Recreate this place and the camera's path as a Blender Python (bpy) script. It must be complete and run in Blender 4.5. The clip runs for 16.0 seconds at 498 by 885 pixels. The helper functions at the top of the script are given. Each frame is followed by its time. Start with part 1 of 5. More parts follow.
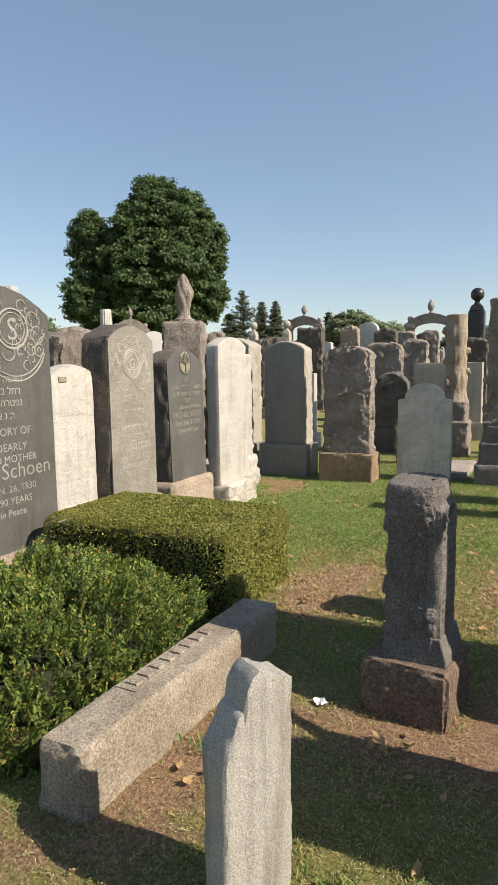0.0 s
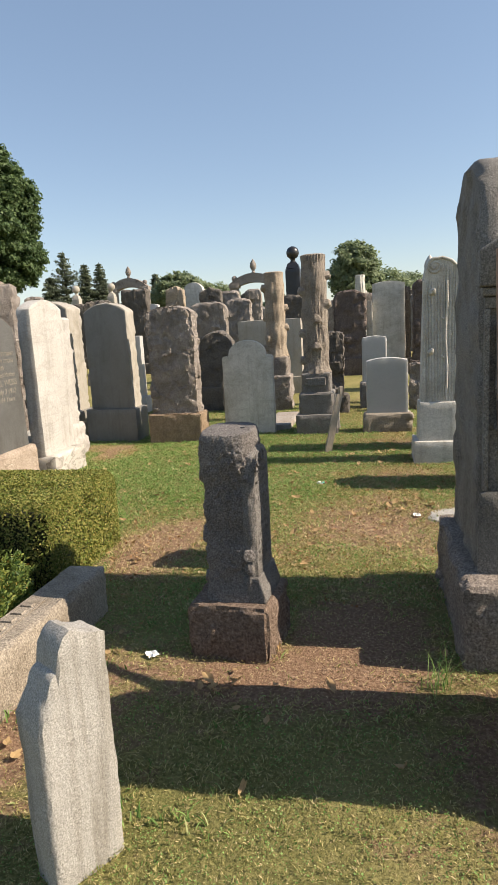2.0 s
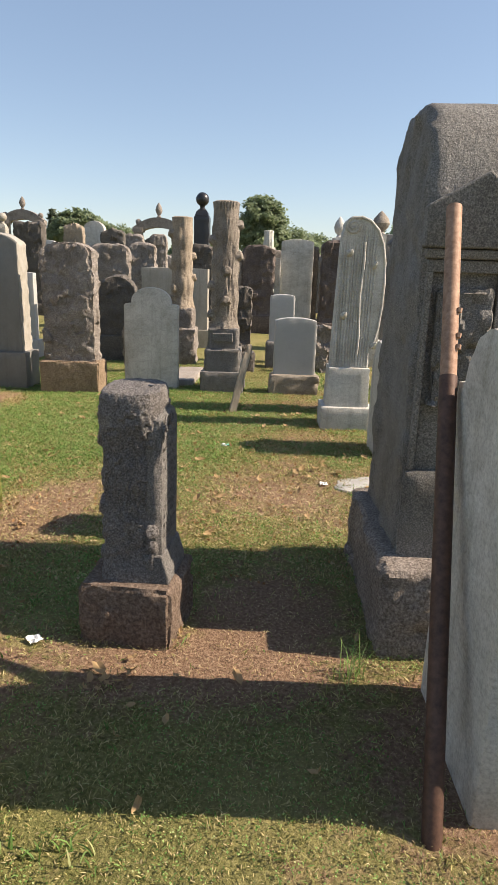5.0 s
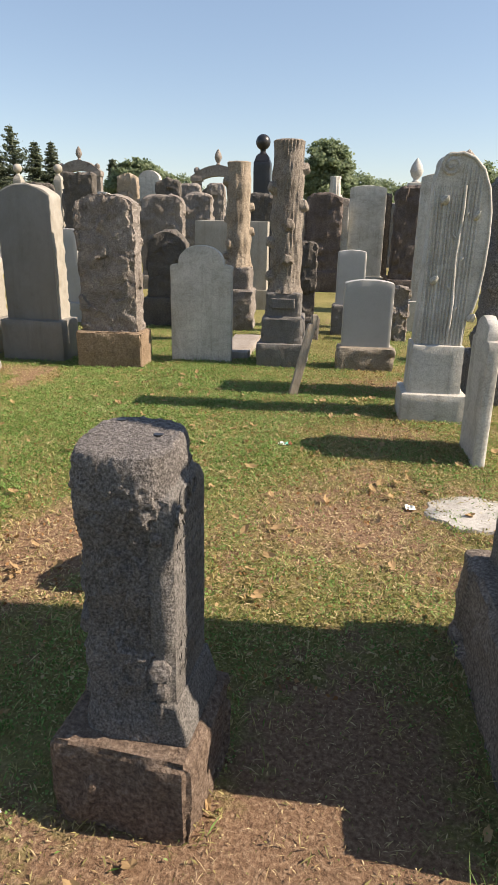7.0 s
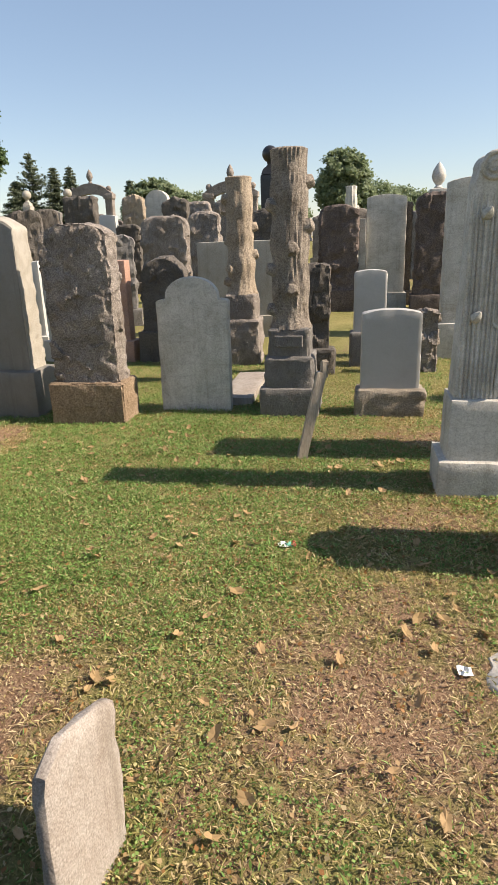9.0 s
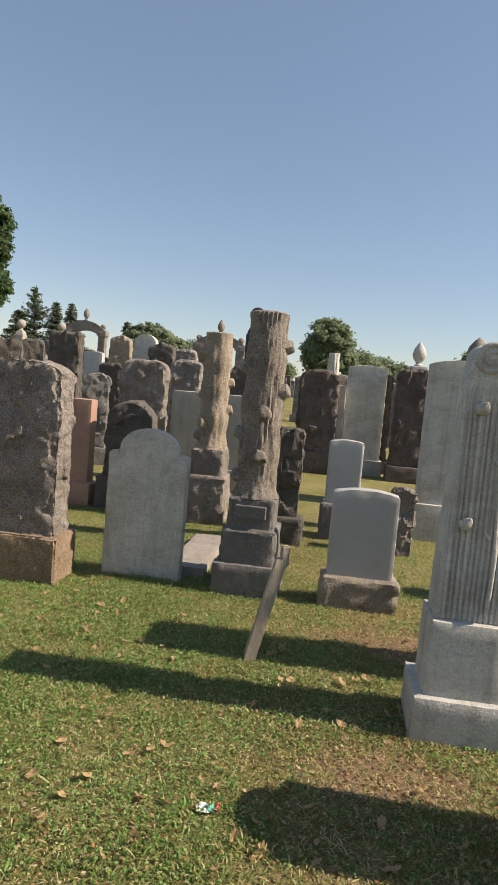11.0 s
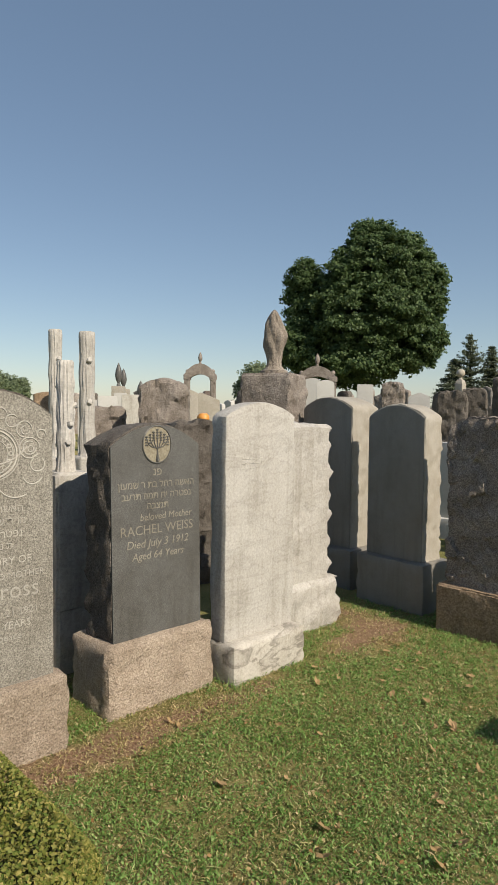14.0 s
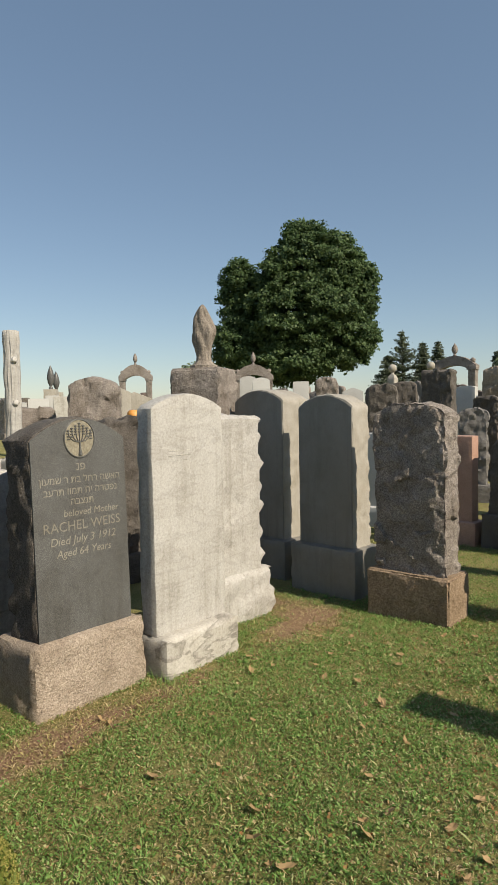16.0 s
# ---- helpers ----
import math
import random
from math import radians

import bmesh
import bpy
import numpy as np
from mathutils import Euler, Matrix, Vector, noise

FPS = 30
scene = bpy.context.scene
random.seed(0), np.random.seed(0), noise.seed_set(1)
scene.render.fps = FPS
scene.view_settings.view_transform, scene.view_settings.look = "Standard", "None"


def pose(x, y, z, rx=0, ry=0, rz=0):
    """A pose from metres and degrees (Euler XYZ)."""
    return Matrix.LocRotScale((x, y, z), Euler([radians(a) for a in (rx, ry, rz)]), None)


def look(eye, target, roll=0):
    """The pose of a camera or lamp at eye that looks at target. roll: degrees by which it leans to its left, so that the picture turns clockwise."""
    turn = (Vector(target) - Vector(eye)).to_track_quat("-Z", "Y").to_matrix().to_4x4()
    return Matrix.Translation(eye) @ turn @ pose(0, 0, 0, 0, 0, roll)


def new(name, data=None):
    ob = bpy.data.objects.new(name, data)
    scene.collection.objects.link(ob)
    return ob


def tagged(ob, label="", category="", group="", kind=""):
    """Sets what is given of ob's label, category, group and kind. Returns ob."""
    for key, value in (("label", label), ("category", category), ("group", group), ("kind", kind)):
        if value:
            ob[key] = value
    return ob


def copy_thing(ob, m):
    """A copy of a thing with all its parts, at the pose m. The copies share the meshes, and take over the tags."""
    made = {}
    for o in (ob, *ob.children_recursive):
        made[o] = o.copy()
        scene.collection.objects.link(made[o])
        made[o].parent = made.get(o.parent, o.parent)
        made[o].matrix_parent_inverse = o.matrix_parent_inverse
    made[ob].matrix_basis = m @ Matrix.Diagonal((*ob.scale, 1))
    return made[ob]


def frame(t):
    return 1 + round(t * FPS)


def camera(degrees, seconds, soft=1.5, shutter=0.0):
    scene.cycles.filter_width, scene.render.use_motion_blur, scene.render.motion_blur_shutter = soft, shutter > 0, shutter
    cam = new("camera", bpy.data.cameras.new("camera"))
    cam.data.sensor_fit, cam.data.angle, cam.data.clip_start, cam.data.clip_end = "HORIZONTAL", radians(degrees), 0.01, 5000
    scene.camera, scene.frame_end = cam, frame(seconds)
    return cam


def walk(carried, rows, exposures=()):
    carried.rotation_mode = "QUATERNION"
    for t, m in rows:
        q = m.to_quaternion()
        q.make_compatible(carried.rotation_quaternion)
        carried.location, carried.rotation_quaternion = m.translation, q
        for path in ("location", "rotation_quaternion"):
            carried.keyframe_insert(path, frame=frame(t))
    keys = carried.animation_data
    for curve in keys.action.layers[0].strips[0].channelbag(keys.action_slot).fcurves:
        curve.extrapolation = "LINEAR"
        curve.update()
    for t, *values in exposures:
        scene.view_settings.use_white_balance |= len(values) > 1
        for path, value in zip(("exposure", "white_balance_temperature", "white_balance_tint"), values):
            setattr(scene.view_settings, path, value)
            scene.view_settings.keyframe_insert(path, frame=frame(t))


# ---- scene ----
cam = camera(43.4, 16.0, soft=1.0)
PATH = [
    (0, (-0.137, 0.251, 1.424), (-1.013, 2.033, 1.186), -0.8),
    (0.5, (-0.142, 0.253, 1.413), (-1.018, 2.036, 1.186), -1.3),
    (1, (-0.103, 0.269, 1.4), (-0.754, 2.143, 1.146), -2.9),
    (1.5, (-0.062, 0.28, 1.384), (-0.519, 2.199, 1.052), -2.2),
    (2, (-0.028, 0.275, 1.387), (-0.42, 2.201, 1.018), -3.2),
    (2.5, (-0.021, 0.282, 1.391), (-0.41, 2.213, 1.046), -3.6),
    (3, (-0.019, 0.277, 1.397), (-0.333, 2.226, 1.078), -2.6),
    (3.5, (-0.021, 0.263, 1.401), (-0.315, 2.219, 1.104), -1.5),
    (4, (-0.023, 0.268, 1.399), (-0.272, 2.22, 1.045), -2.0),
    (4.5, (-0.038, 0.322, 1.386), (-0.122, 2.275, 0.966), 2.9),
    (5, (-0.132, 0.562, 1.365), (-0.193, 2.493, 0.851), 1.9),
    (5.2, (-0.158, 0.626, 1.382), (-0.312, 2.571, 0.941), -0.4),
    (7.5, (-0.204, 1.864, 1.422), (-0.463, 3.724, 0.736), 0.8),
    (8, (-0.168, 2.169, 1.47), (-0.464, 4.032, 0.808), -1.2),
    (10.5, (-0.141, 3.234, 1.54), (-0.524, 5.17, 1.216), -0.1),
    (11, (-0.138, 3.338, 1.594), (-0.408, 5.312, 1.42), 4.9),
    (11.5, (-0.134, 3.316, 1.622), (-0.548, 5.252, 1.339), 1.3),
    (12, (-0.167, 3.251, 1.636), (-0.936, 5.089, 1.457), -2.4),
    (12.5, (-0.227, 3.277, 1.626), (-1.286, 4.962, 1.429), 0.4),
    (13, (-0.296, 3.282, 1.654), (-1.535, 4.834, 1.42), 0.3),
    (13.5, (-0.312, 3.298, 1.668), (-1.585, 4.83, 1.488), 0.2),
    (14, (-0.293, 3.25, 1.675), (-1.742, 4.624, 1.579), 0.6),
    (14.5, (-0.268, 3.254, 1.665), (-1.783, 4.559, 1.612), -0.4),
    (15, (-0.26, 3.262, 1.63), (-1.785, 4.555, 1.631), -0.6),
    (15.5, (-0.236, 3.278, 1.629), (-1.636, 4.707, 1.656), 0.2),
    (16, (-0.228, 3.316, 1.608), (-1.542, 4.821, 1.514), -1.1),
]
EXPOSURES = [(0.0, 0.69, 6950, 12), (1.5, 0.78, 7000, 13), (5.0, 0.88, 7100, 15), (8.0, 0.87, 7100, 15), (10.4, 0.77, 7100, 14), (11.0, 0.56, 7050, 14), (11.5, 0.58, 7050, 14), (12.0, 0.6, 7000, 13), (12.7, 0.45, 6950, 11), (14.0, 0.23, 6850, 10), (16.0, 0.28, 6900, 9)]
walk(cam, [(t, look(eye, target, roll)) for t, eye, target, roll in PATH], EXPOSURES)

# ---- world and sun ----
SUN_EL, SUN_AZ = 39.0, 89.3          # degrees above the horizon, clockwise from +y
world = bpy.data.worlds.new("sky")
scene.world = world
world.use_nodes = True
wn = world.node_tree
sky = wn.nodes.new("ShaderNodeTexSky")
sky.sky_type = "NISHITA"
sky.sun_disc = False
sky.sun_elevation, sky.sun_rotation = radians(SUN_EL), radians(SUN_AZ)
sky.altitude, sky.air_density, sky.dust_density, sky.ozone_density = 0, 1.0, 0.35, 0.9
wn.nodes["Background"].inputs["Strength"].default_value = 0.096
haze = wn.nodes.new("ShaderNodeMix")          # thin even haze over the whole sky
haze.data_type = "RGBA"
haze.inputs[0].default_value = 0.32
haze.inputs[7].default_value = (1.75, 2.75, 4.2, 1)
wn.links.new(sky.outputs[0], haze.inputs[6])
wn.links.new(haze.outputs[2], wn.nodes["Background"].inputs["Color"])
sun_way = Vector((math.cos(radians(SUN_EL)) * math.sin(radians(SUN_AZ)), math.cos(radians(SUN_EL)) * math.cos(radians(SUN_AZ)), math.sin(radians(SUN_EL))))
sun = new("sun", bpy.data.lights.new("sun", "SUN"))
sun.data.energy, sun.data.angle, sun.data.color = 5.0, radians(0.55), (1.0, 0.905, 0.765)
sun.matrix_world = look(sun_way * 60, (0, 0, 0))


# ---- materials ----
def mat_new(name):
    m = bpy.data.materials.new(name)
    m.use_nodes = True
    nt = m.node_tree
    return m, nt, nt.nodes["Principled BSDF"]


def node(nt, kind, **inputs):
    n = nt.nodes.new(kind)
    for k, v in inputs.items():
        n.inputs[k.replace("_", " ")].default_value = v
    return n


def ramp(nt, source, stops):
    r = nt.nodes.new("ShaderNodeValToRGB")
    el = r.color_ramp.elements
    while len(el) < len(stops):
        el.new(0.5)
    for e, (p, c) in zip(el, stops):
        e.position, e.color = p, (c if len(c) == 4 else (*c, 1)) if not isinstance(c, float) else (c, c, c, 1)
    nt.links.new(source, r.inputs[0])
    return r.outputs[0]


def mix(nt, kind, fac, a, b):
    n = nt.nodes.new("ShaderNodeMix")
    n.data_type, n.blend_type = "RGBA", kind
    for sock, v in ((n.inputs[0], fac), (n.inputs[6], a), (n.inputs[7], b)):
        if hasattr(v, "links"):
            nt.links.new(v, sock)
        elif isinstance(v, (int, float)):
            sock.default_value = v
        else:
            sock.default_value = (*v, 1)
    return n.outputs[2]


def bump(nt, bsdf, heights):
    last = None
    for source, strength, distance in heights:
        b = node(nt, "ShaderNodeBump", Strength=strength, Distance=distance)
        nt.links.new(source, b.inputs["Height"])
        if last:
            nt.links.new(last, b.inputs["Normal"])
        last = b.outputs[0]
    nt.links.new(last, bsdf.inputs["Normal"])


def noise_tex(nt, coord, scale, detail=4.0, rough=0.55, distortion=0.0):
    n = node(nt, "ShaderNodeTexNoise", Scale=scale, Detail=detail, Roughness=rough, Distortion=distortion)
    nt.links.new(coord, n.inputs["Vector"])
    return n.outputs["Fac"]


def stone(name, dark, mid, light, grain=160.0, stain=(0.35, 0.3, 0.24), stained=0.5, rough=0.75, relief=0.5, streak=0.0, lichen=0.0, veins=0.0):
    """Cut or split stone: mineral grain, broad weather stains, running streaks and fine relief."""
    m, nt, b = mat_new(name)
    co = nt.nodes.new("ShaderNodeTexCoord").outputs["Object"]
    info = nt.nodes.new("ShaderNodeObjectInfo").outputs["Random"]
    fine = noise_tex(nt, co, grain, 3.0, 0.7)
    c = ramp(nt, fine, [(0.33, dark), (0.5, mid), (0.68, light)])
    broad = noise_tex(nt, co, 3.1, 6.0, 0.62, 0.4)
    c = mix(nt, "MULTIPLY", ramp(nt, broad, [(0.42, 0.0), (0.68, stained)]), c, stain)
    blot = noise_tex(nt, co, 17.0, 5.0, 0.65)
    c = mix(nt, "MULTIPLY", ramp(nt, blot, [(0.5, 0.0), (0.72, 0.55 * stained)]), c, stain)
    if streak:
        mp = nt.nodes.new("ShaderNodeMapping")
        mp.inputs["Scale"].default_value = (14, 14, 1.1)
        nt.links.new(co, mp.inputs["Vector"])
        c = mix(nt, "MULTIPLY", ramp(nt, noise_tex(nt, mp.outputs[0], 1.0, 5.0, 0.6, 0.6), [(0.5, 0.0), (0.7, streak)]), c, (0.42, 0.38, 0.31))
    if veins:
        mp = nt.nodes.new("ShaderNodeMapping")
        mp.inputs["Rotation"].default_value, mp.inputs["Scale"].default_value = (0.5, 0.6, 0.3), (1.2, 1.2, 3.4)
        nt.links.new(co, mp.inputs["Vector"])
        c = mix(nt, "MULTIPLY", ramp(nt, noise_tex(nt, mp.outputs[0], 1.7, 4.0, 0.55, 1.3), [(0.47, 0.0), (0.5, veins), (0.55, veins * 0.3), (0.62, 0.0)]), c, (0.5, 0.49, 0.48))
    if lichen:
        c = mix(nt, "MIX", ramp(nt, noise_tex(nt, co, 31.0, 4.0, 0.7), [(0.6, 0.0), (0.7, lichen)]), c, (0.42, 0.43, 0.34))
    pits = noise_tex(nt, co, 42.0, 6.0, 0.75)
    c = mix(nt, "MULTIPLY", ramp(nt, pits, [(0.30, 0.62 * min(1.0, relief)), (0.44, 0.0)]), c, (0.25, 0.23, 0.21))
    c = mix(nt, "MIX", ramp(nt, noise_tex(nt, co, 11.0, 6.0, 0.7), [(0.58, 0.0), (0.74, 0.35 * min(1.0, relief))]), c, light)
    tone = ramp(nt, info, [(0.0, 0.88), (1.0, 1.08)])
    c = mix(nt, "MULTIPLY", 1.0, c, tone)
    nt.links.new(c, b.inputs["Base Color"])
    b.inputs["Roughness"].default_value = rough
    b.inputs["Specular IOR Level"].default_value = 0.35
    bump(nt, b, [(noise_tex(nt, co, 19.0, 7.0, 0.68), relief * 0.8, 0.03 * relief), (noise_tex(nt, co, 75.0, 5.0, 0.7), relief, 0.008), (fine, relief * 0.6, 0.003)])
    return m


GRANITE = stone("grey granite", (0.10, 0.094, 0.082), (0.215, 0.203, 0.178), (0.36, 0.34, 0.30), 130, stained=0.35, relief=0.25, rough=0.6)
GRANITE_BASE = stone("rock-faced grey granite", (0.24, 0.192, 0.148), (0.41, 0.335, 0.265), (0.56, 0.475, 0.39), 120, stained=0.45, relief=1.1)
DARK_GRANITE = stone("dark polished granite", (0.055, 0.055, 0.055), (0.10, 0.10, 0.097), (0.18, 0.178, 0.17), 260, stained=0.35, relief=0.14, rough=0.42, streak=0.3)
DARK_ROCK = stone("dark split granite", (0.05, 0.045, 0.04), (0.115, 0.102, 0.09), (0.22, 0.195, 0.17), 120, stained=0.5, relief=1.0, rough=0.8)
BLUE_ROCK = stone("weathered blue-grey granite", (0.075, 0.07, 0.067), (0.175, 0.166, 0.158), (0.32, 0.305, 0.29), 170, stained=0.5, relief=0.8, lichen=0.1)
BROWN_ROCK = stone("weathered brown granite", (0.125, 0.107, 0.096), (0.27, 0.238, 0.212), (0.46, 0.41, 0.37), 95, stained=0.65, relief=1.0, rough=0.85, lichen=0.08)
BROWN_BASE = stone("brown sandstone", (0.17, 0.12, 0.08), (0.31, 0.225, 0.15), (0.42, 0.32, 0.23), 70, stained=0.5, relief=0.7, rough=0.9)
TAN_STONE = stone("tan limestone", (0.21, 0.165, 0.12), (0.36, 0.295, 0.225), (0.47, 0.40, 0.315), 60, stained=0.5, relief=0.9, rough=0.9)
MARBLE = stone("weathered white marble", (0.38, 0.365, 0.34), (0.455, 0.44, 0.413), (0.52, 0.504, 0.478), 60, stain=(0.62, 0.58, 0.52), stained=0.35, relief=0.4, rough=0.7, streak=0.3, veins=0.25)
MARBLE_BANDED = stone("banded white marble", (0.40, 0.375, 0.335), (0.48, 0.455, 0.41), (0.53, 0.505, 0.46), 60, stain=(0.6, 0.57, 0.52), stained=0.5, relief=0.4, rough=0.7, veins=0.9)
GREY_MARBLE = stone("grey weathered marble", (0.42, 0.405, 0.37), (0.53, 0.515, 0.475), (0.62, 0.60, 0.555), 90, stain=(0.58, 0.55, 0.49), stained=0.6, relief=0.4, rough=0.75, streak=0.3, veins=0.25)
# set paler to carry the sunlit sides of the smooth stones
SMOOTH_GREY = stone("dressed grey stone", (0.27, 0.25, 0.215), (0.37, 0.345, 0.30), (0.48, 0.45, 0.395), 260, stain=(0.7, 0.66, 0.58), stained=0.5, relief=0.1, rough=0.6, streak=0.25)
# the same stone set darker: the shade of its front is in the colour
SHADED_GREY = stone("grey stone darkened for shaded front", (0.15, 0.143, 0.13), (0.20, 0.191, 0.174), (0.25, 0.24, 0.22), 260, stain=(0.7, 0.66, 0.58), stained=0.5, relief=0.1, rough=0.5, streak=0.25)
TRUNK = stone("carved grey-brown stone", (0.145, 0.12, 0.10), (0.29, 0.25, 0.21), (0.44, 0.39, 0.33), 90, stained=0.55, relief=1.0, rough=0.85)
CARVED_PALE = stone("pale frosted carving", (0.32, 0.308, 0.28), (0.39, 0.375, 0.34), (0.46, 0.44, 0.40), 260, stained=0.2, relief=0.2, rough=0.9)
MONUMENT = stone("dark grey monument granite", (0.075, 0.072, 0.067), (0.165, 0.157, 0.145), (0.32, 0.305, 0.28), 190, stained=0.45, relief=0.5, rough=0.7)
LOG_STONE = stone("bark-carved blue-grey stone", (0.085, 0.076, 0.071), (0.195, 0.178, 0.168), (0.36, 0.335, 0.318), 150, stained=0.4, relief=1.0, rough=0.85, lichen=0.06)
KERB = stone("dull grey-brown granite", (0.15, 0.128, 0.10), (0.29, 0.25, 0.20), (0.45, 0.40, 0.33), 120, stained=0.5, relief=0.7)
PALE = stone("pale clean granite", (0.40, 0.40, 0.385), (0.46, 0.455, 0.44), (0.52, 0.515, 0.50), 300, stain=(0.8, 0.78, 0.74), stained=0.4, relief=0.12, rough=0.6)
STREAKED = stone("streaked weathered marble", (0.22, 0.212, 0.195), (0.355, 0.343, 0.318), (0.50, 0.487, 0.455), 210, stain=(0.62, 0.6, 0.55), stained=0.45, relief=0.4, rough=0.75, streak=0.7)
PINK = stone("pink granite", (0.30, 0.17, 0.13), (0.47, 0.28, 0.21), (0.58, 0.40, 0.32), 150, stained=0.3, relief=0.3, rough=0.6)
MONUMENT_BASE = stone("rock-faced brown-grey granite", (0.12, 0.098, 0.082), (0.245, 0.205, 0.175), (0.42, 0.365, 0.32), 95, stained=0.5, relief=1.0, rough=0.85)
SPECKLED = stone("dark speckled split granite", (0.06, 0.056, 0.053), (0.15, 0.143, 0.137), (0.33, 0.32, 0.305), 85, stained=0.3, relief=1.0, rough=0.85)
TINTED_MARBLE = stone("soil-stained marble", (0.24, 0.21, 0.185), (0.345, 0.312, 0.282), (0.46, 0.425, 0.39), 190, stain=(0.62, 0.52, 0.44), stained=0.5, relief=0.35, rough=0.8, streak=0.4)
MAROON = stone("dark brownstone", (0.07, 0.055, 0.05), (0.14, 0.112, 0.102), (0.24, 0.195, 0.175), 60, stained=0.6, relief=1.0, rough=0.85, lichen=0.2)
RUST_ROCK = stone("rust-brown split granite", (0.11, 0.075, 0.055), (0.215, 0.155, 0.118), (0.36, 0.28, 0.22), 80, stained=0.5, relief=1.0, rough=0.85)
CARVED = stone("frosted carving", (0.25, 0.24, 0.22), (0.31, 0.30, 0.28), (0.37, 0.36, 0.335), 260, stained=0.25, relief=0.2, rough=0.9)
WORN_LETTER = stone("dulled gilt lettering", (0.22, 0.20, 0.165), (0.28, 0.26, 0.215), (0.34, 0.315, 0.27), 260, stained=0.4, relief=0.2, rough=0.8)
GILT = stone("faded gilt enamel", (0.20, 0.175, 0.125), (0.26, 0.235, 0.175), (0.33, 0.30, 0.23), 90, stained=0.4, relief=0.1, rough=0.6)
# dark tone that stands for the shade inside cut strokes
GROOVE = stone("shadowed carved groove", (0.10, 0.095, 0.09), (0.15, 0.14, 0.13), (0.2, 0.19, 0.18), 90, stained=0.2, relief=0.2, rough=0.9)


def plain(name, a, b_, scale=20.0, rough=0.7, metal=0.0, bumpy=0.3, stretch=(1, 1, 1)):
    m, nt, b = mat_new(name)
    co = nt.nodes.new("ShaderNodeTexCoord").outputs["Object"]
    mp = nt.nodes.new("ShaderNodeMapping")
    mp.inputs["Scale"].default_value = stretch
    nt.links.new(co, mp.inputs["Vector"])
    n1 = noise_tex(nt, mp.outputs[0], scale, 5.0, 0.65)
    n2 = noise_tex(nt, mp.outputs[0], scale * 0.13, 3.0, 0.5)
    c = ramp(nt, n1, [(0.3, a), (0.7, b_)])
    c = mix(nt, "MULTIPLY", ramp(nt, n2, [(0.4, 0.0), (0.75, 0.45)]), c, (0.55, 0.5, 0.45))
    nt.links.new(c, b.inputs["Base Color"])
    b.inputs["Roughness"].default_value, b.inputs["Metallic"].default_value = rough, metal
    bump(nt, b, [(n1, bumpy, 0.004)])
    return m


RUST_DARK = plain("dark rusted pipe", (0.055, 0.03, 0.022), (0.13, 0.07, 0.05), 45, 0.6, 0.3)
RUST_TAN = plain("bare rusted pipe", (0.22, 0.12, 0.075), (0.40, 0.26, 0.18), 60, 0.7, 0.2)
OLD_WOOD = plain("weathered grey wood", (0.26, 0.215, 0.165), (0.46, 0.40, 0.33), 30, 0.85, 0, 0.6, (6, 6, 0.7))
BARK = plain("tree bark", (0.03, 0.024, 0.018), (0.10, 0.08, 0.06), 6, 0.9, 0, 0.8, (2, 2, 0.5))
PAPER_WHITE = plain("white paper", (0.66, 0.67, 0.66), (0.76, 0.76, 0.75), 30, 0.8)
PAPER_RED = plain("red print", (0.42, 0.06, 0.05), (0.5, 0.1, 0.08), 30, 0.6)
PAPER_GREEN = plain("green print", (0.06, 0.30, 0.22), (0.1, 0.38, 0.28), 30, 0.6)
ORANGE = plain("orange pumpkin skin", (0.55, 0.22, 0.04), (0.68, 0.32, 0.07), 20, 0.5)
BLACK_STONE = plain("black polished stone", (0.012, 0.012, 0.014), (0.03, 0.03, 0.034), 60, 0.35, 0, 0.05)


def leafy(name, stops, translucent=0.25, rough=0.55):
    """Leaves and blades: a tint from leaf to leaf, some light through them."""
    m, nt, b = mat_new(name)
    rnd = nt.nodes.new("ShaderNodeNewGeometry").outputs["Random Per Island"]
    co = nt.nodes.new("ShaderNodeNewGeometry").outputs["Position"]
    c = ramp(nt, rnd, stops)
    c = mix(nt, "MULTIPLY", ramp(nt, noise_tex(nt, co, 1.3, 3.0), [(0.4, 0.0), (0.65, 0.5)]), c, (0.75, 0.8, 0.6))
    nt.links.new(c, b.inputs["Base Color"])
    b.inputs["Roughness"].default_value = rough
    b.inputs["Specular IOR Level"].default_value = 0.25
    tr = nt.nodes.new("ShaderNodeBsdfTranslucent")
    nt.links.new(c, tr.inputs["Color"])
    mx = nt.nodes.new("ShaderNodeMixShader")
    mx.inputs[0].default_value = translucent
    nt.links.new(b.outputs[0], mx.inputs[1])
    nt.links.new(tr.outputs[0], mx.inputs[2])
    nt.links.new(mx.outputs[0], nt.nodes["Material Output"].inputs["Surface"])
    return m


GRASS = leafy("grass blades", [(0.0, (0.085, 0.155, 0.038)), (0.4, (0.165, 0.295, 0.075)), (0.85, (0.285, 0.44, 0.145)), (1.0, (0.52, 0.49, 0.26))], 0.4)
THIN_GRASS = leafy("thin yellowing grass", [(0.0, (0.16, 0.165, 0.055)), (0.4, (0.32, 0.295, 0.11)), (0.8, (0.50, 0.43, 0.20)), (1.0, (0.62, 0.49, 0.29))], 0.35)
DRY_GRASS = leafy("dry grass and thatch", [(0.0, (0.36, 0.26, 0.14)), (0.5, (0.55, 0.43, 0.26)), (0.8, (0.66, 0.53, 0.34)), (1.0, (0.26, 0.20, 0.10))], 0.2, 0.8)
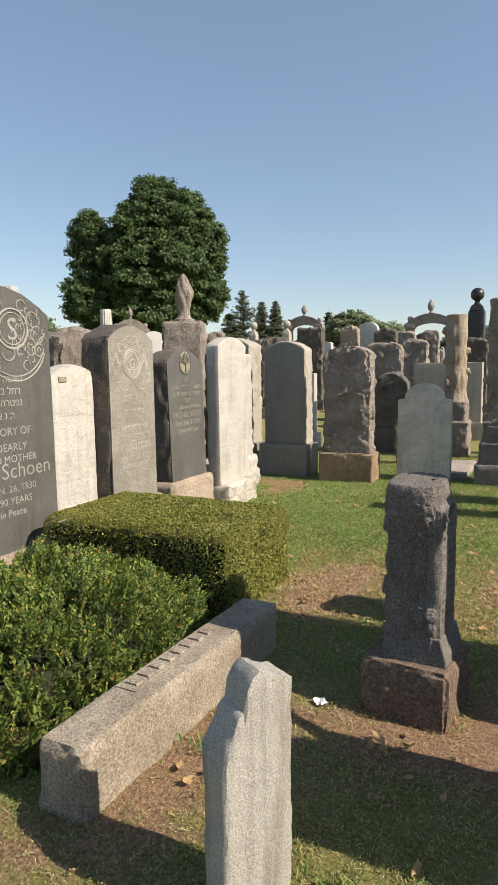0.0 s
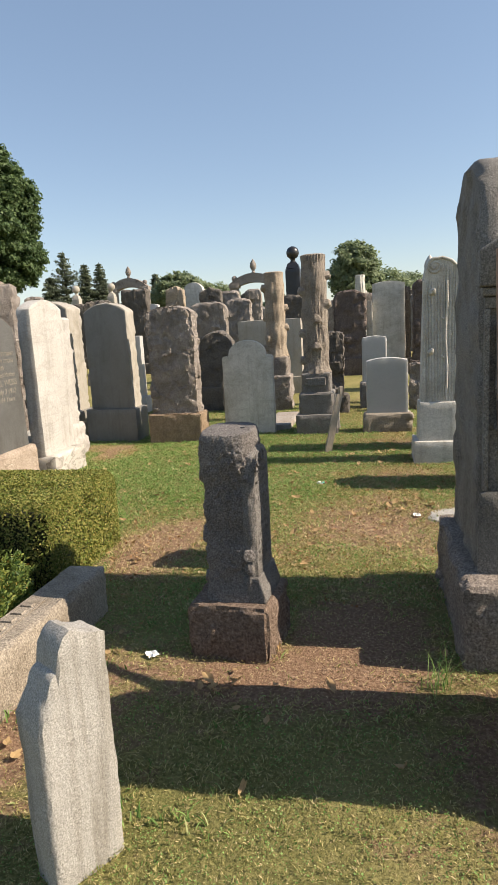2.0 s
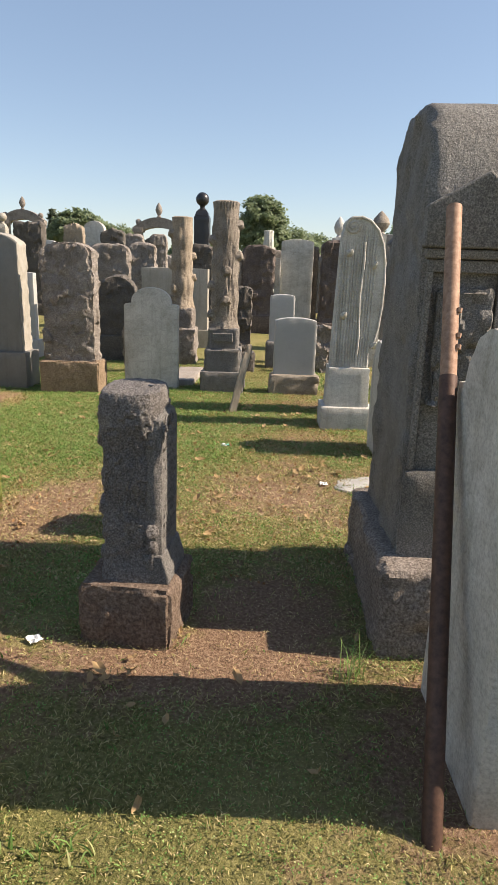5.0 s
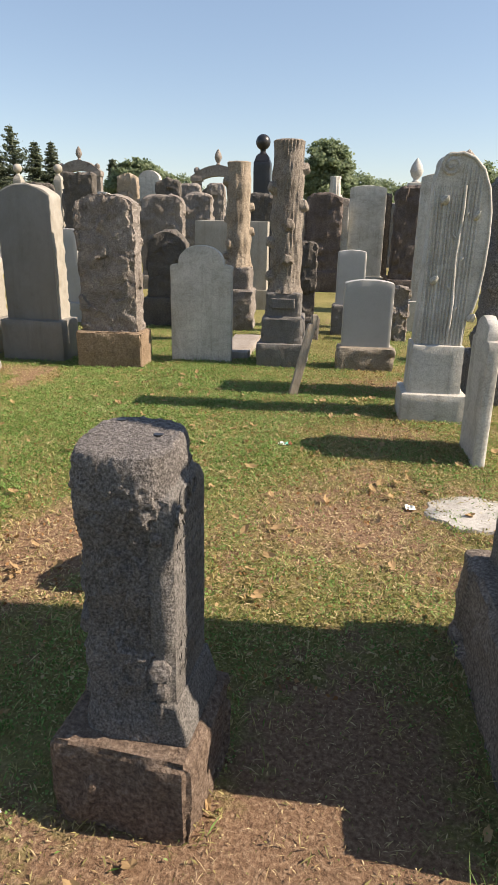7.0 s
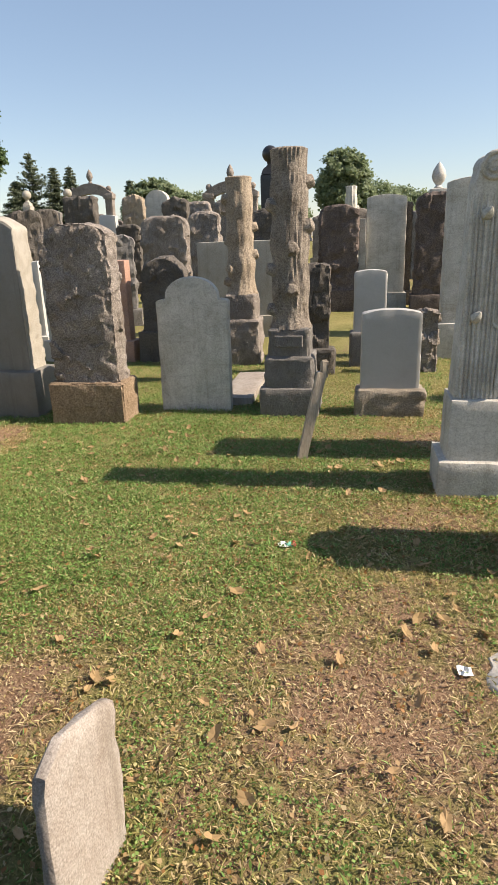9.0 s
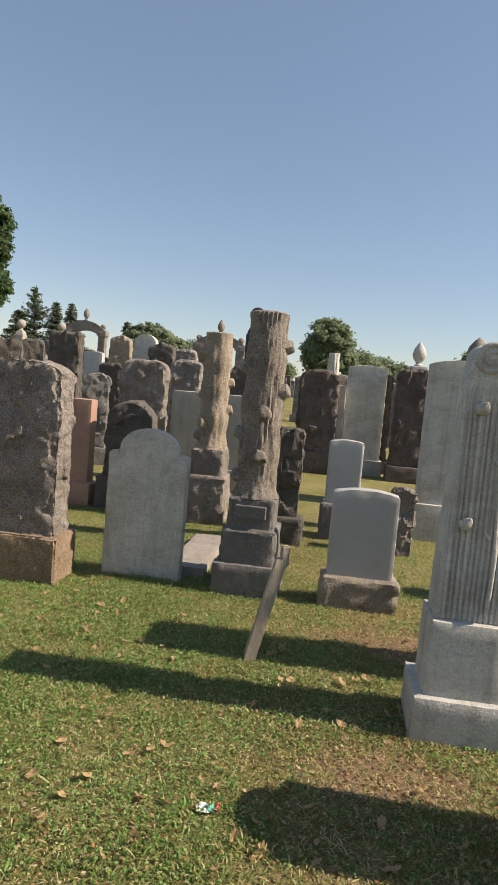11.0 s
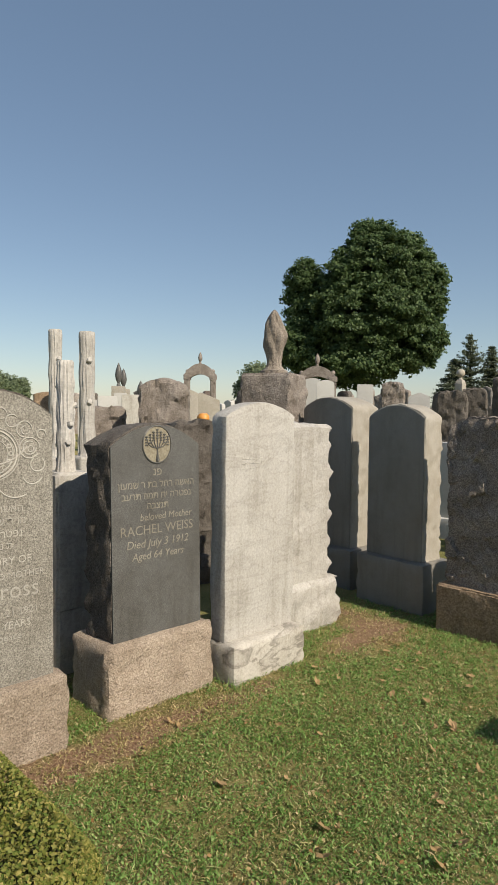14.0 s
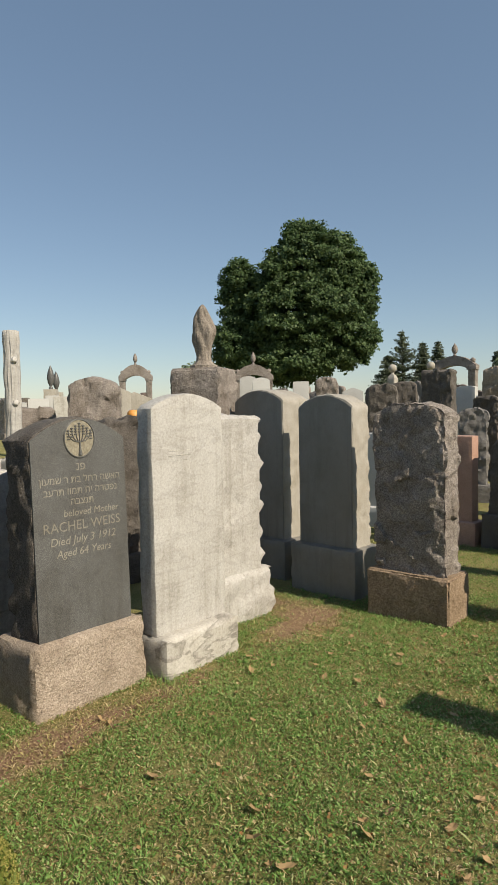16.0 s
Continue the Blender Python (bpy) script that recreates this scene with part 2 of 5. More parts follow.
HEDGE_LEAF = leafy("clipped hedge leaves", [(0.0, (0.105, 0.155, 0.03)), (0.6, (0.20, 0.205, 0.05)), (1.0, (0.36, 0.31, 0.10))], 0.22)
YEW_LEAF = leafy("yew needles", [(0.0, (0.05, 0.095, 0.024)), (0.6, (0.13, 0.185, 0.042)), (0.95, (0.25, 0.27, 0.065)), (1.0, (0.42, 0.22, 0.06))], 0.25)
MAPLE_LEAF = leafy("maple leaves", [(0.0, (0.055, 0.095, 0.042)), (0.6, (0.095, 0.152, 0.064)), (1.0, (0.15, 0.21, 0.09))], 0.42)
# paler and bluer than real leaves: distance haze is put into the colour
HAZED_LEAF = leafy("distant leaves paled by haze", [(0.0, (0.20, 0.25, 0.15)), (0.6, (0.26, 0.32, 0.20)), (1.0, (0.34, 0.39, 0.26))], 0.6)
# greyed a little, with the haze of far distance in the colour
HAZED_NEEDLE = leafy("pine needles greyed by haze", [(0.0, (0.11, 0.135, 0.095)), (0.6, (0.16, 0.19, 0.135)), (1.0, (0.22, 0.25, 0.18))], 0.4)
DEAD_LEAF = leafy("fallen dry leaves", [(0.0, (0.22, 0.10, 0.035)), (0.4, (0.36, 0.20, 0.09)), (0.75, (0.47, 0.36, 0.21)), (1.0, (0.55, 0.45, 0.28))], 0.25, 0.7)
# solid filler; the shade deep in the foliage is put into its near-black colour
SHADE_CORE = plain("near-black filler for shade inside foliage", (0.012, 0.016, 0.007), (0.03, 0.032, 0.014), 40, 0.95)


def ground_material():
    m, nt, b = mat_new("turf and bare soil")
    co = nt.nodes.new("ShaderNodeNewGeometry").outputs["Position"]
    bare_at = nt.nodes.new("ShaderNodeAttribute")
    bare_at.attribute_name = "bare"
    n_big, n_mid, n_fine = noise_tex(nt, co, 0.9, 5.0, 0.6), noise_tex(nt, co, 9.0, 6.0, 0.65), noise_tex(nt, co, 70.0, 6.0, 0.7)
    soil = ramp(nt, n_fine, [(0.28, (0.10, 0.061, 0.04)), (0.5, (0.235, 0.148, 0.096)), (0.74, (0.44, 0.315, 0.215))])
    turf = ramp(nt, n_fine, [(0.28, (0.055, 0.06, 0.022)), (0.5, (0.16, 0.16, 0.056)), (0.74, (0.36, 0.32, 0.14))])
    turf = mix(nt, "MIX", ramp(nt, n_big, [(0.42, 0.0), (0.68, 0.65)]), turf, (0.36, 0.30, 0.14))
    add = nt.nodes.new("ShaderNodeMath")
    add.operation = "ADD"
    nt.links.new(bare_at.outputs["Fac"], add.inputs[0])
    nt.links.new(ramp(nt, n_mid, [(0.3, 0.0), (0.7, 0.55)]), add.inputs[1])
    c = mix(nt, "MIX", ramp(nt, add.outputs[0], [(0.55, 0.0), (0.85, 1.0)]), turf, soil)
    nt.links.new(c, b.inputs["Base Color"])
    b.inputs["Roughness"].default_value = 0.95
    b.inputs["Specular IOR Level"].default_value = 0.1
    bump(nt, b, [(n_mid, 0.6, 0.03), (n_fine, 1.0, 0.016)])
    return m


GROUND = ground_material()


# ---- building helpers ----
def smooth_step(a, b, v):
    t = min(1.0, max(0.0, (v - a) / (b - a)))
    return t * t * (3 - 2 * t)


def ground_z(x, y):
    """Height of the ground: nearly level, with slow swells, and rising a little far off."""
    r = math.hypot(x, y - 2)
    z = 0.035 * max(0.0, r - 10) if r < 40 else 1.05
    z -= 0.03 * smooth_step(1.0, 3.0, -x) * (1 - smooth_step(9, 14, r))
    return z + 0.012 * noise.noise((x * 0.8, y * 0.8, 3.0))


def mesh_ob(name, verts, faces, mat, parent=None, label="", smooth=True):
    me = bpy.data.meshes.new(name)
    me.from_pydata([tuple(v) for v in verts], [], faces)
    me.materials.append(mat)
    if smooth:
        me.polygons.foreach_set("use_smooth", [True] * len(me.polygons))
    ob = new(name, me)
    if parent is not None:
        ob.parent = parent
    if label:
        ob["label"] = label
    return ob


def part(name, bm, mat, parent, label="", smooth=False):
    bmesh.ops.recalc_face_normals(bm, faces=bm.faces)
    me = bpy.data.meshes.new(name)
    bm.to_mesh(me)
    bm.free()
    me.materials.append(mat)
    if smooth:
        me.polygons.foreach_set("use_smooth", [True] * len(me.polygons))
    ob = new(name, me)
    ob.parent = parent
    if label:
        ob["label"] = label
    return ob


def thing(name, x, y, rz, label, category, group="", lean=(0, 0), z=None):
    e = new(name)
    e.empty_display_size = 0.1
    e.matrix_world = pose(x, y, ground_z(x, y) - 0.015 if z is None else z, lean[0], lean[1], rz)
    return tagged(e, label, category, group)


def top_line(kind, w, h, n=24, rise=None):
    """Columns (u, height) across a stone of that width, for a kind of top."""
    out = []
    if kind == "shoulder":
        r = 0.36 * w
        out = [(-w / 2, h - r * 0.9), (-w / 2 + 0.03 * w, h - r * 0.84), (-r - 0.03 * w, h - r * 0.80), (-r - 0.01 * w, h - r * 0.88)]
        for i in range(n + 1):
            a = math.pi * (1 - i / n)
            out.append((r * math.cos(a), h - r * 0.72 + r * 0.72 * math.sin(a)))
        out += [(r + 0.01 * w, h - r * 0.88), (r + 0.03 * w, h - r * 0.80), (w / 2 - 0.03 * w, h - r * 0.84), (w / 2, h - r * 0.9)]
        return out
    rise = {"flat": 0.0, "arch": 0.16, "low": 0.07, "dome": 0.15, "round": 0.5, "peak": 0.2}[kind] * w if rise is None else rise
    for i in range(n + 1):
        s = 2 * i / n - 1
        if kind == "peak":
            k = 1 - abs(s)
        elif kind == "round":
            k = math.sqrt(max(0.0, 1 - s * s))
        elif kind == "dome":
            k = 1 - s ** 4
        else:
            k = 1 - s * s
        out.append((s * w / 2, h - rise + rise * k))
    return out


def facet(q):
    """Flat broken planes meeting at edges, as on split stone: about -1 to 1."""
    p = noise.voronoi(q)[1][0]
    return 0.75 * noise.noise(p * 5.3) + 0.9 * (q - p).dot(noise.noise_vector(p * 3.7))


def slab_data(cols, depth, nr=14, nd=5, amp=(0, 0, 0, 0), seed=0.0, freq=6.0, worn=0.008, taper=0.0, base_z=0.0, batter=0.0, scallop=0.0):
    """A standing stone with the given top line: front at -y. amp: how rough front, back, sides and top are, in metres."""
    ni = len(cols) - 1
    split = max(amp) > 0.011
    ids, verts, faces = {}, [], []

    def v(i, j, k):
        key = (i, j, k)
        if key in ids:
            return ids[key]
        u, h = cols[i]
        z = base_z + (h - base_z) * j / nr
        d = -depth / 2 + depth * k / nd
        shrink = 1 - taper * (z - base_z)
        p = Vector((u * shrink, d * (1 - batter * (z - base_z)), z))
        q = p * freq + Vector((seed, seed * 1.7, seed * 0.3))
        f1 = noise.fractal(q, 0.9, 2.1, 5)
        f2 = abs(noise.noise(q * 0.45)) * 1.5 - 0.5
        f = f1 * 0.6 + f2 * 0.7
        if split:
            f = f1 * 0.45 + facet(q * 0.8) * 0.8 + facet(q * 2.1) * 0.22
        edge, off = 0, Vector((0, 0, 0))
        if k == 0:
            off.y -= amp[0] * f; edge += 1
        if k == nd:
            off.y += amp[1] * f; edge += 1
        if i == 0:
            off.x -= amp[2] * f; edge += 1
        if i == ni:
            off.x += amp[2] * f + scallop * (abs(math.sin(z * 17.0 + seed + 1.6 * noise.noise(q * 0.4))) - 0.6); edge += 1
        if j == nr:
            off.z += amp[3] * f; edge += 1
        if edge > 1:
            chip = worn * (0.6 + 1.4 * abs(noise.noise(q * 2.3)))
            if k in (0, nd):
                off.y += chip if k == 0 else -chip
            if i in (0, ni):
                off.x += chip if i == 0 else -chip
            if j == nr:
                off.z -= chip
        ids[key] = len(verts)
        verts.append(p + off)
        return ids[key]

    for i in range(ni):
        for j in range(nr):
            faces.append((v(i, j, 0), v(i + 1, j, 0), v(i + 1, j + 1, 0), v(i, j + 1, 0)))
            faces.append((v(i + 1, j, nd), v(i, j, nd), v(i, j + 1, nd), v(i + 1, j + 1, nd)))
        for k in range(nd):
            faces.append((v(i, nr, k), v(i + 1, nr, k), v(i + 1, nr, k + 1), v(i, nr, k + 1)))
            faces.append((v(i + 1, 0, k), v(i, 0, k), v(i, 0, k + 1), v(i + 1, 0, k + 1)))
    for j in range(nr):
        for k in range(nd):
            faces.append((v(0, j, k + 1), v(0, j, k), v(0, j + 1, k), v(0, j + 1, k + 1)))
            faces.append((v(ni, j, k), v(ni, j, k + 1), v(ni, j + 1, k + 1), v(ni, j + 1, k)))
    return verts, faces


def flat_smooth(ob, angle=40):
    """Sharp edges stay sharp, gentle ones are smoothed."""
    ob.data.set_sharp_from_angle(angle=radians(angle))
    return ob


def slab(name, parent, cols, depth, mat, dx=0.0, dy=0.0, label="", **kw):
    verts, faces = slab_data(cols, depth, **kw)
    ob = mesh_ob(name, [v + Vector((dx, dy, 0)) for v in verts], faces, mat, parent, label)
    return flat_smooth(ob, 35)


def block(name, parent, w, d, z0, z1, mat, dx=0.0, dy=0.0, rough=0.02, seed=0.0, label="", n=12, worn=0.012, top=0.004, freq=9.0, batter=0.0, taper=0.0):
    """A squared stone with rock-faced sides."""
    return slab(name, parent, top_line("flat", w, z1, n), d, mat, dx, dy, label, nr=max(4, int(n * (z1 - z0) / w) + 2), nd=max(3, int(n * d / w)),
                amp=(rough, rough, rough, top), seed=seed, worn=worn, base_z=z0, freq=freq, batter=batter, taper=taper)


def lathe_data(profile, n=24, wobble=0.0, ridges=0, ridge=0.0, seed=0.0, squash=1.0, caps=True):
    """A turned shape from (radius, height) pairs, with bark ridges or irregularity where asked."""
    verts, faces = [], []
    for r, z in profile:
        for i in range(n):
            a = 2 * math.pi * i / n
            q = Vector((math.cos(a) * 2.0, math.sin(a) * 2.0, z * 2.2 + seed))
            k = 1 + wobble * noise.fractal(q * 1.6, 0.9, 2.0, 4)
            if ridges:
                k += ridge * (abs(math.sin(a * ridges / 2 + 2.2 * noise.noise(q * 1.6))) - 0.5) * (0.5 + 1.1 * abs(noise.noise(q * 3.1)))
            verts.append(Vector((r * k * math.cos(a), r * k * squash * math.sin(a), z)))
    m = len(profile)
    for j in range(m - 1):
        for i in range(n):
            a, b = j * n + i, j * n + (i + 1) % n
            faces.append((a, b, b + n, a + n))
    if caps:
        faces.append(tuple(range(n))[::-1])
        faces.append(tuple((m - 1) * n + i for i in range(n)))
    return verts, faces


def lathe(name, parent, profile, mat, at=(0, 0, 0), label="", angle=40, tilt=None, **kw):
    verts, faces = lathe_data(profile, **kw)
    m = Matrix.Translation(at) @ (tilt if tilt is not None else Matrix.Identity(4))
    return flat_smooth(mesh_ob(name, [m @ v for v in verts], faces, mat, parent, label), angle)


def prism(name, parent, outline, depth, mat, at=(0, 0, 0), label="", bevel=0.0, smooth=False):
    """An outline in the x-z plane given depth along y."""
    bm = bmesh.new()
    front = [bm.verts.new((x, -depth / 2, z)) for x, z in outline]
    back = [bm.verts.new((x, depth / 2, z)) for x, z in outline]
    bm.faces.new(front)
    bm.faces.new(back[::-1])
    for i in range(len(outline)):
        j = (i + 1) % len(outline)
        bm.faces.new((front[j], front[i], back[i], back[j]))
    if bevel:
        bmesh.ops.bevel(bm, geom=bm.edges[:], offset=bevel, segments=2, affect="EDGES", profile=0.5)
    bmesh.ops.translate(bm, verts=bm.verts, vec=at)
    return part(name, bm, mat, parent, label, smooth)


def tube(name, parent, points, radius, mat, label="", n=10, radii=None):
    """A round bar along points."""
    verts, faces = [], []
    pts = [Vector(p) for p in points]
    for i, p in enumerate(pts):
        way = (pts[min(i + 1, len(pts) - 1)] - pts[max(i - 1, 0)]).normalized()
        a = way.cross(Vector((0.31, 0.95, 0.07))).normalized()
        b = way.cross(a)
        r = radii[i] if radii else radius
        for k in range(n):
            t = 2 * math.pi * k / n
            verts.append(p + (a * math.cos(t) + b * math.sin(t)) * r)
    for i in range(len(pts) - 1):
        for k in range(n):
            c, d = i * n + k, i * n + (k + 1) % n
            faces.append((c, c + n, d + n, d))
    faces.append(tuple(range(n)))
    faces.append(tuple((len(pts) - 1) * n + k for k in range(n))[::-1])
    return flat_smooth(mesh_ob(name, verts, faces, mat, parent, label), 50)


def lettering(parent, body, size, u, z, d, mat, align="CENTER", name="lettering", shear=0.0):
    """Cut letters on the front of a stone, a hair proud of it."""
    cu = bpy.data.curves.new("writing", "FONT")
    cu.body, cu.size, cu.align_x, cu.extrude, cu.shear, cu.resolution_u, cu.offset = body, size, align, 0.0012, shear, 3 if body.isascii() else 10, -0.006 * size if body.isascii() else 0.0
    tmp = new("writing", cu)
    dg = bpy.context.evaluated_depsgraph_get()
    me = bpy.data.meshes.new_from_object(tmp.evaluated_get(dg))
    bpy.data.objects.remove(tmp)
    me.transform(Matrix.Translation((u, d, z)) @ pose(0, 0, 0, 90))
    me.materials.clear()
    me.materials.append(mat)
    ob = tagged(new(name, me), kind="stuff")
    ob.parent = parent
    return ob


def bars(parent, u, z, w, h, d, mat, seed=0):
    """A line of worn writing as plain bars."""
    rng = random.Random(seed)
    bm = bmesh.new()
    x = u - w / 2
    while x < u + w / 2 - 0.01:
        k = min(rng.uniform(0.012, 0.035), u + w / 2 - x)
        bmesh.ops.create_cube(bm, size=1, matrix=Matrix.Translation((x + k / 2, d, z + rng.uniform(-0.002, 0.002))) @ Matrix.Diagonal((k, 0.002, h * rng.uniform(0.7, 1.0), 1)))
        x += k + rng.choice((0.006, 0.006, 0.02))
    return tagged(part("lettering", bm, mat, parent), kind="stuff")


def ring(parent, u, z, r, thick, d, mat, name="carved_ring", arc=(0, 360), squash=1.0):
    pts = [(u + r * math.cos(radians(arc[0] + (arc[1] - arc[0]) * i / 28)), d, z + r * squash * math.sin(radians(arc[0] + (arc[1] - arc[0]) * i / 28))) for i in range(29)]
    return tube(name, parent, pts, thick, mat, n=5)


def leaves_data(rng, centers, normals, size, jitter, long=1.6, flat=0.5):
    """Small four-cornered leaves at the given places, turned about the given normals."""
    n = len(centers)
    nrm = normals + rng.normal(0, flat, (n, 3))
    nrm /= np.linalg.norm(nrm, axis=1)[:, None] + 1e-9
    t = np.cross(nrm, rng.normal(0, 1, (n, 3)))
    t /= np.linalg.norm(t, axis=1)[:, None] + 1e-9
    b = np.cross(nrm, t)
    s = (size * rng.uniform(1 - jitter, 1 + jitter, n))[:, None]
    c = centers
    v = np.stack([c - t * s * long / 2, c + b * s / 2 - t * s * 0.1, c + t * s * long / 2 + nrm * s * 0.15, c - b * s / 2 - t * s * 0.1], axis=1).reshape(-1, 3)
    f = np.arange(4 * n).reshape(-1, 4)
    return v, f


def cloud_ob(name, v, f, mat, parent=None, label=""):
    me = bpy.data.meshes.new(name)
    k = f.shape[1]
    me.vertices.add(len(v))
    me.vertices.foreach_set("co", np.asarray(v, dtype=np.float32).ravel())
    me.loops.add(f.size)
    me.loops.foreach_set("vertex_index", f.astype(np.int32).ravel())
    me.polygons.add(len(f))
    me.polygons.foreach_set("loop_start", np.arange(0, f.size, k, dtype=np.int32))
    me.polygons.foreach_set("loop_total", np.full(len(f), k, dtype=np.int32))
    me.update(calc_edges=True)
    me.materials.append(mat)
    ob = new(name, me)
    if parent is not None:
        ob.parent = parent
    if label:
        ob["label"] = label
    return ob


# ---- ground ----
def spot(x, y, cx, cy, rx, ry):
    return math.exp(-(((x - cx) / rx) ** 2 + ((y - cy) / ry) ** 2))


def bare(x, y):
    """How bare the soil is, 0 to 1."""
    n = noise.fractal((x * 1.1, y * 1.1, 7.0), 0.9, 2.0, 4)
    b = 0.16 + 0.30 * n
    b += 0.55 * spot(x, y, -0.45, 2.5, 0.5, 0.2) + 0.6 * spot(x, y, -0.05, 2.85, 0.3, 0.4) + 0.7 * spot(x, y, -1.45, 3.9, 0.3, 0.55)
    b += 0.38 * spot(x, y, -1.25, 2.3, 0.25, 0.9) + 0.28 * spot(x, y, 0.1, 4.4, 0.7, 0.6) + 0.62 * spot(x, y, -3.0, 5.3, 0.13, 1.5) + 0.55 * spot(x, y, -3.08, 7.0, 0.22, 0.5)
    b += 0.5 * spot(x, y, -3.4, 7.4, 0.5, 0.25) + 0.35 * spot(x, y, 0.25, 5.9, 0.5, 0.25) + 0.35 * spot(x, y, 0.3, 7.4, 0.7, 0.25) + 0.35 * spot(x, y, -0.5, 6.8, 0.3, 0.2)
    b += 0.55 * spot(x, y, 0.5, 2.2, 0.28, 0.5) + 0.24 * spot(x, y, -0.2, 4.6, 1.1, 1.1) + 0.08 * spot(x, y, -0.2, 1.5, 1.2, 0.5)
    b -= 0.35 * spot(x, y, -2.0, 6.2, 1.3, 1.6)
    return min(1.0, max(0.0, b))


def axis(fine_from, fine_to, step, reach):
    a = list(np.arange(fine_from, fine_to, step))
    out, s, p = [], step, fine_to
    while p < reach:
        out.append(p)
        s *= 1.35
        p += s
    out.append(reach)
    low, s, p = [], step, fine_from - step
    while p > -reach:
        low.append(p)
        s *= 1.35
        p -= s
    low.append(-reach)
    return low[::-1] + a + out


def build_ground():
    xs, ys = axis(-5.0, 3.0, 0.09, 900.0), axis(-0.5, 10.0, 0.09, 900.0)
    verts = [(x, y, ground_z(x, y) + (0.012 * noise.fractal((x * 5, y * 5, 1), 0.9, 2, 3) if -5 < x < 3 and -0.5 < y < 10 else 0)) for y in ys for x in xs]
    nx = len(xs)
    faces = [(j * nx + i, j * nx + i + 1, (j + 1) * nx + i + 1, (j + 1) * nx + i) for j in range(len(ys) - 1) for i in range(nx - 1)]
    g = mesh_ob("ground", verts, faces, GROUND)
    at = g.data.attributes.new("bare", "FLOAT", "POINT")
    at.data.foreach_set("value", [bare(x, y) for y in ys for x in xs])
    tagged(g, "patchy green turf with bare reddish soil", "ground", kind="structure")


build_ground()


# ---- gravestones near the walk ----
def broken_tablet():
    t = thing("headstone", -0.815, 1.61, 57, "small weathered grey marble tablet with a broken top", "headstone")
    cols = [(-0.115, 0.49), (-0.10, 0.51), (-0.088, 0.535), (-0.075, 0.555), (-0.066, 0.585), (-0.056, 0.60), (-0.046, 0.605), (-0.036, 0.655), (-0.018, 0.688), (0.0, 0.70),
            (0.02, 0.695), (0.03, 0.685), (0.045, 0.678), (0.06, 0.672), (0.08, 0.668), (0.10, 0.66)]
    slab("tablet", t, cols, 0.115, STREAKED, nr=18, nd=6, amp=(0.003, 0.004, 0.005, 0.008), seed=3.1, worn=0.006, base_z=-0.1)


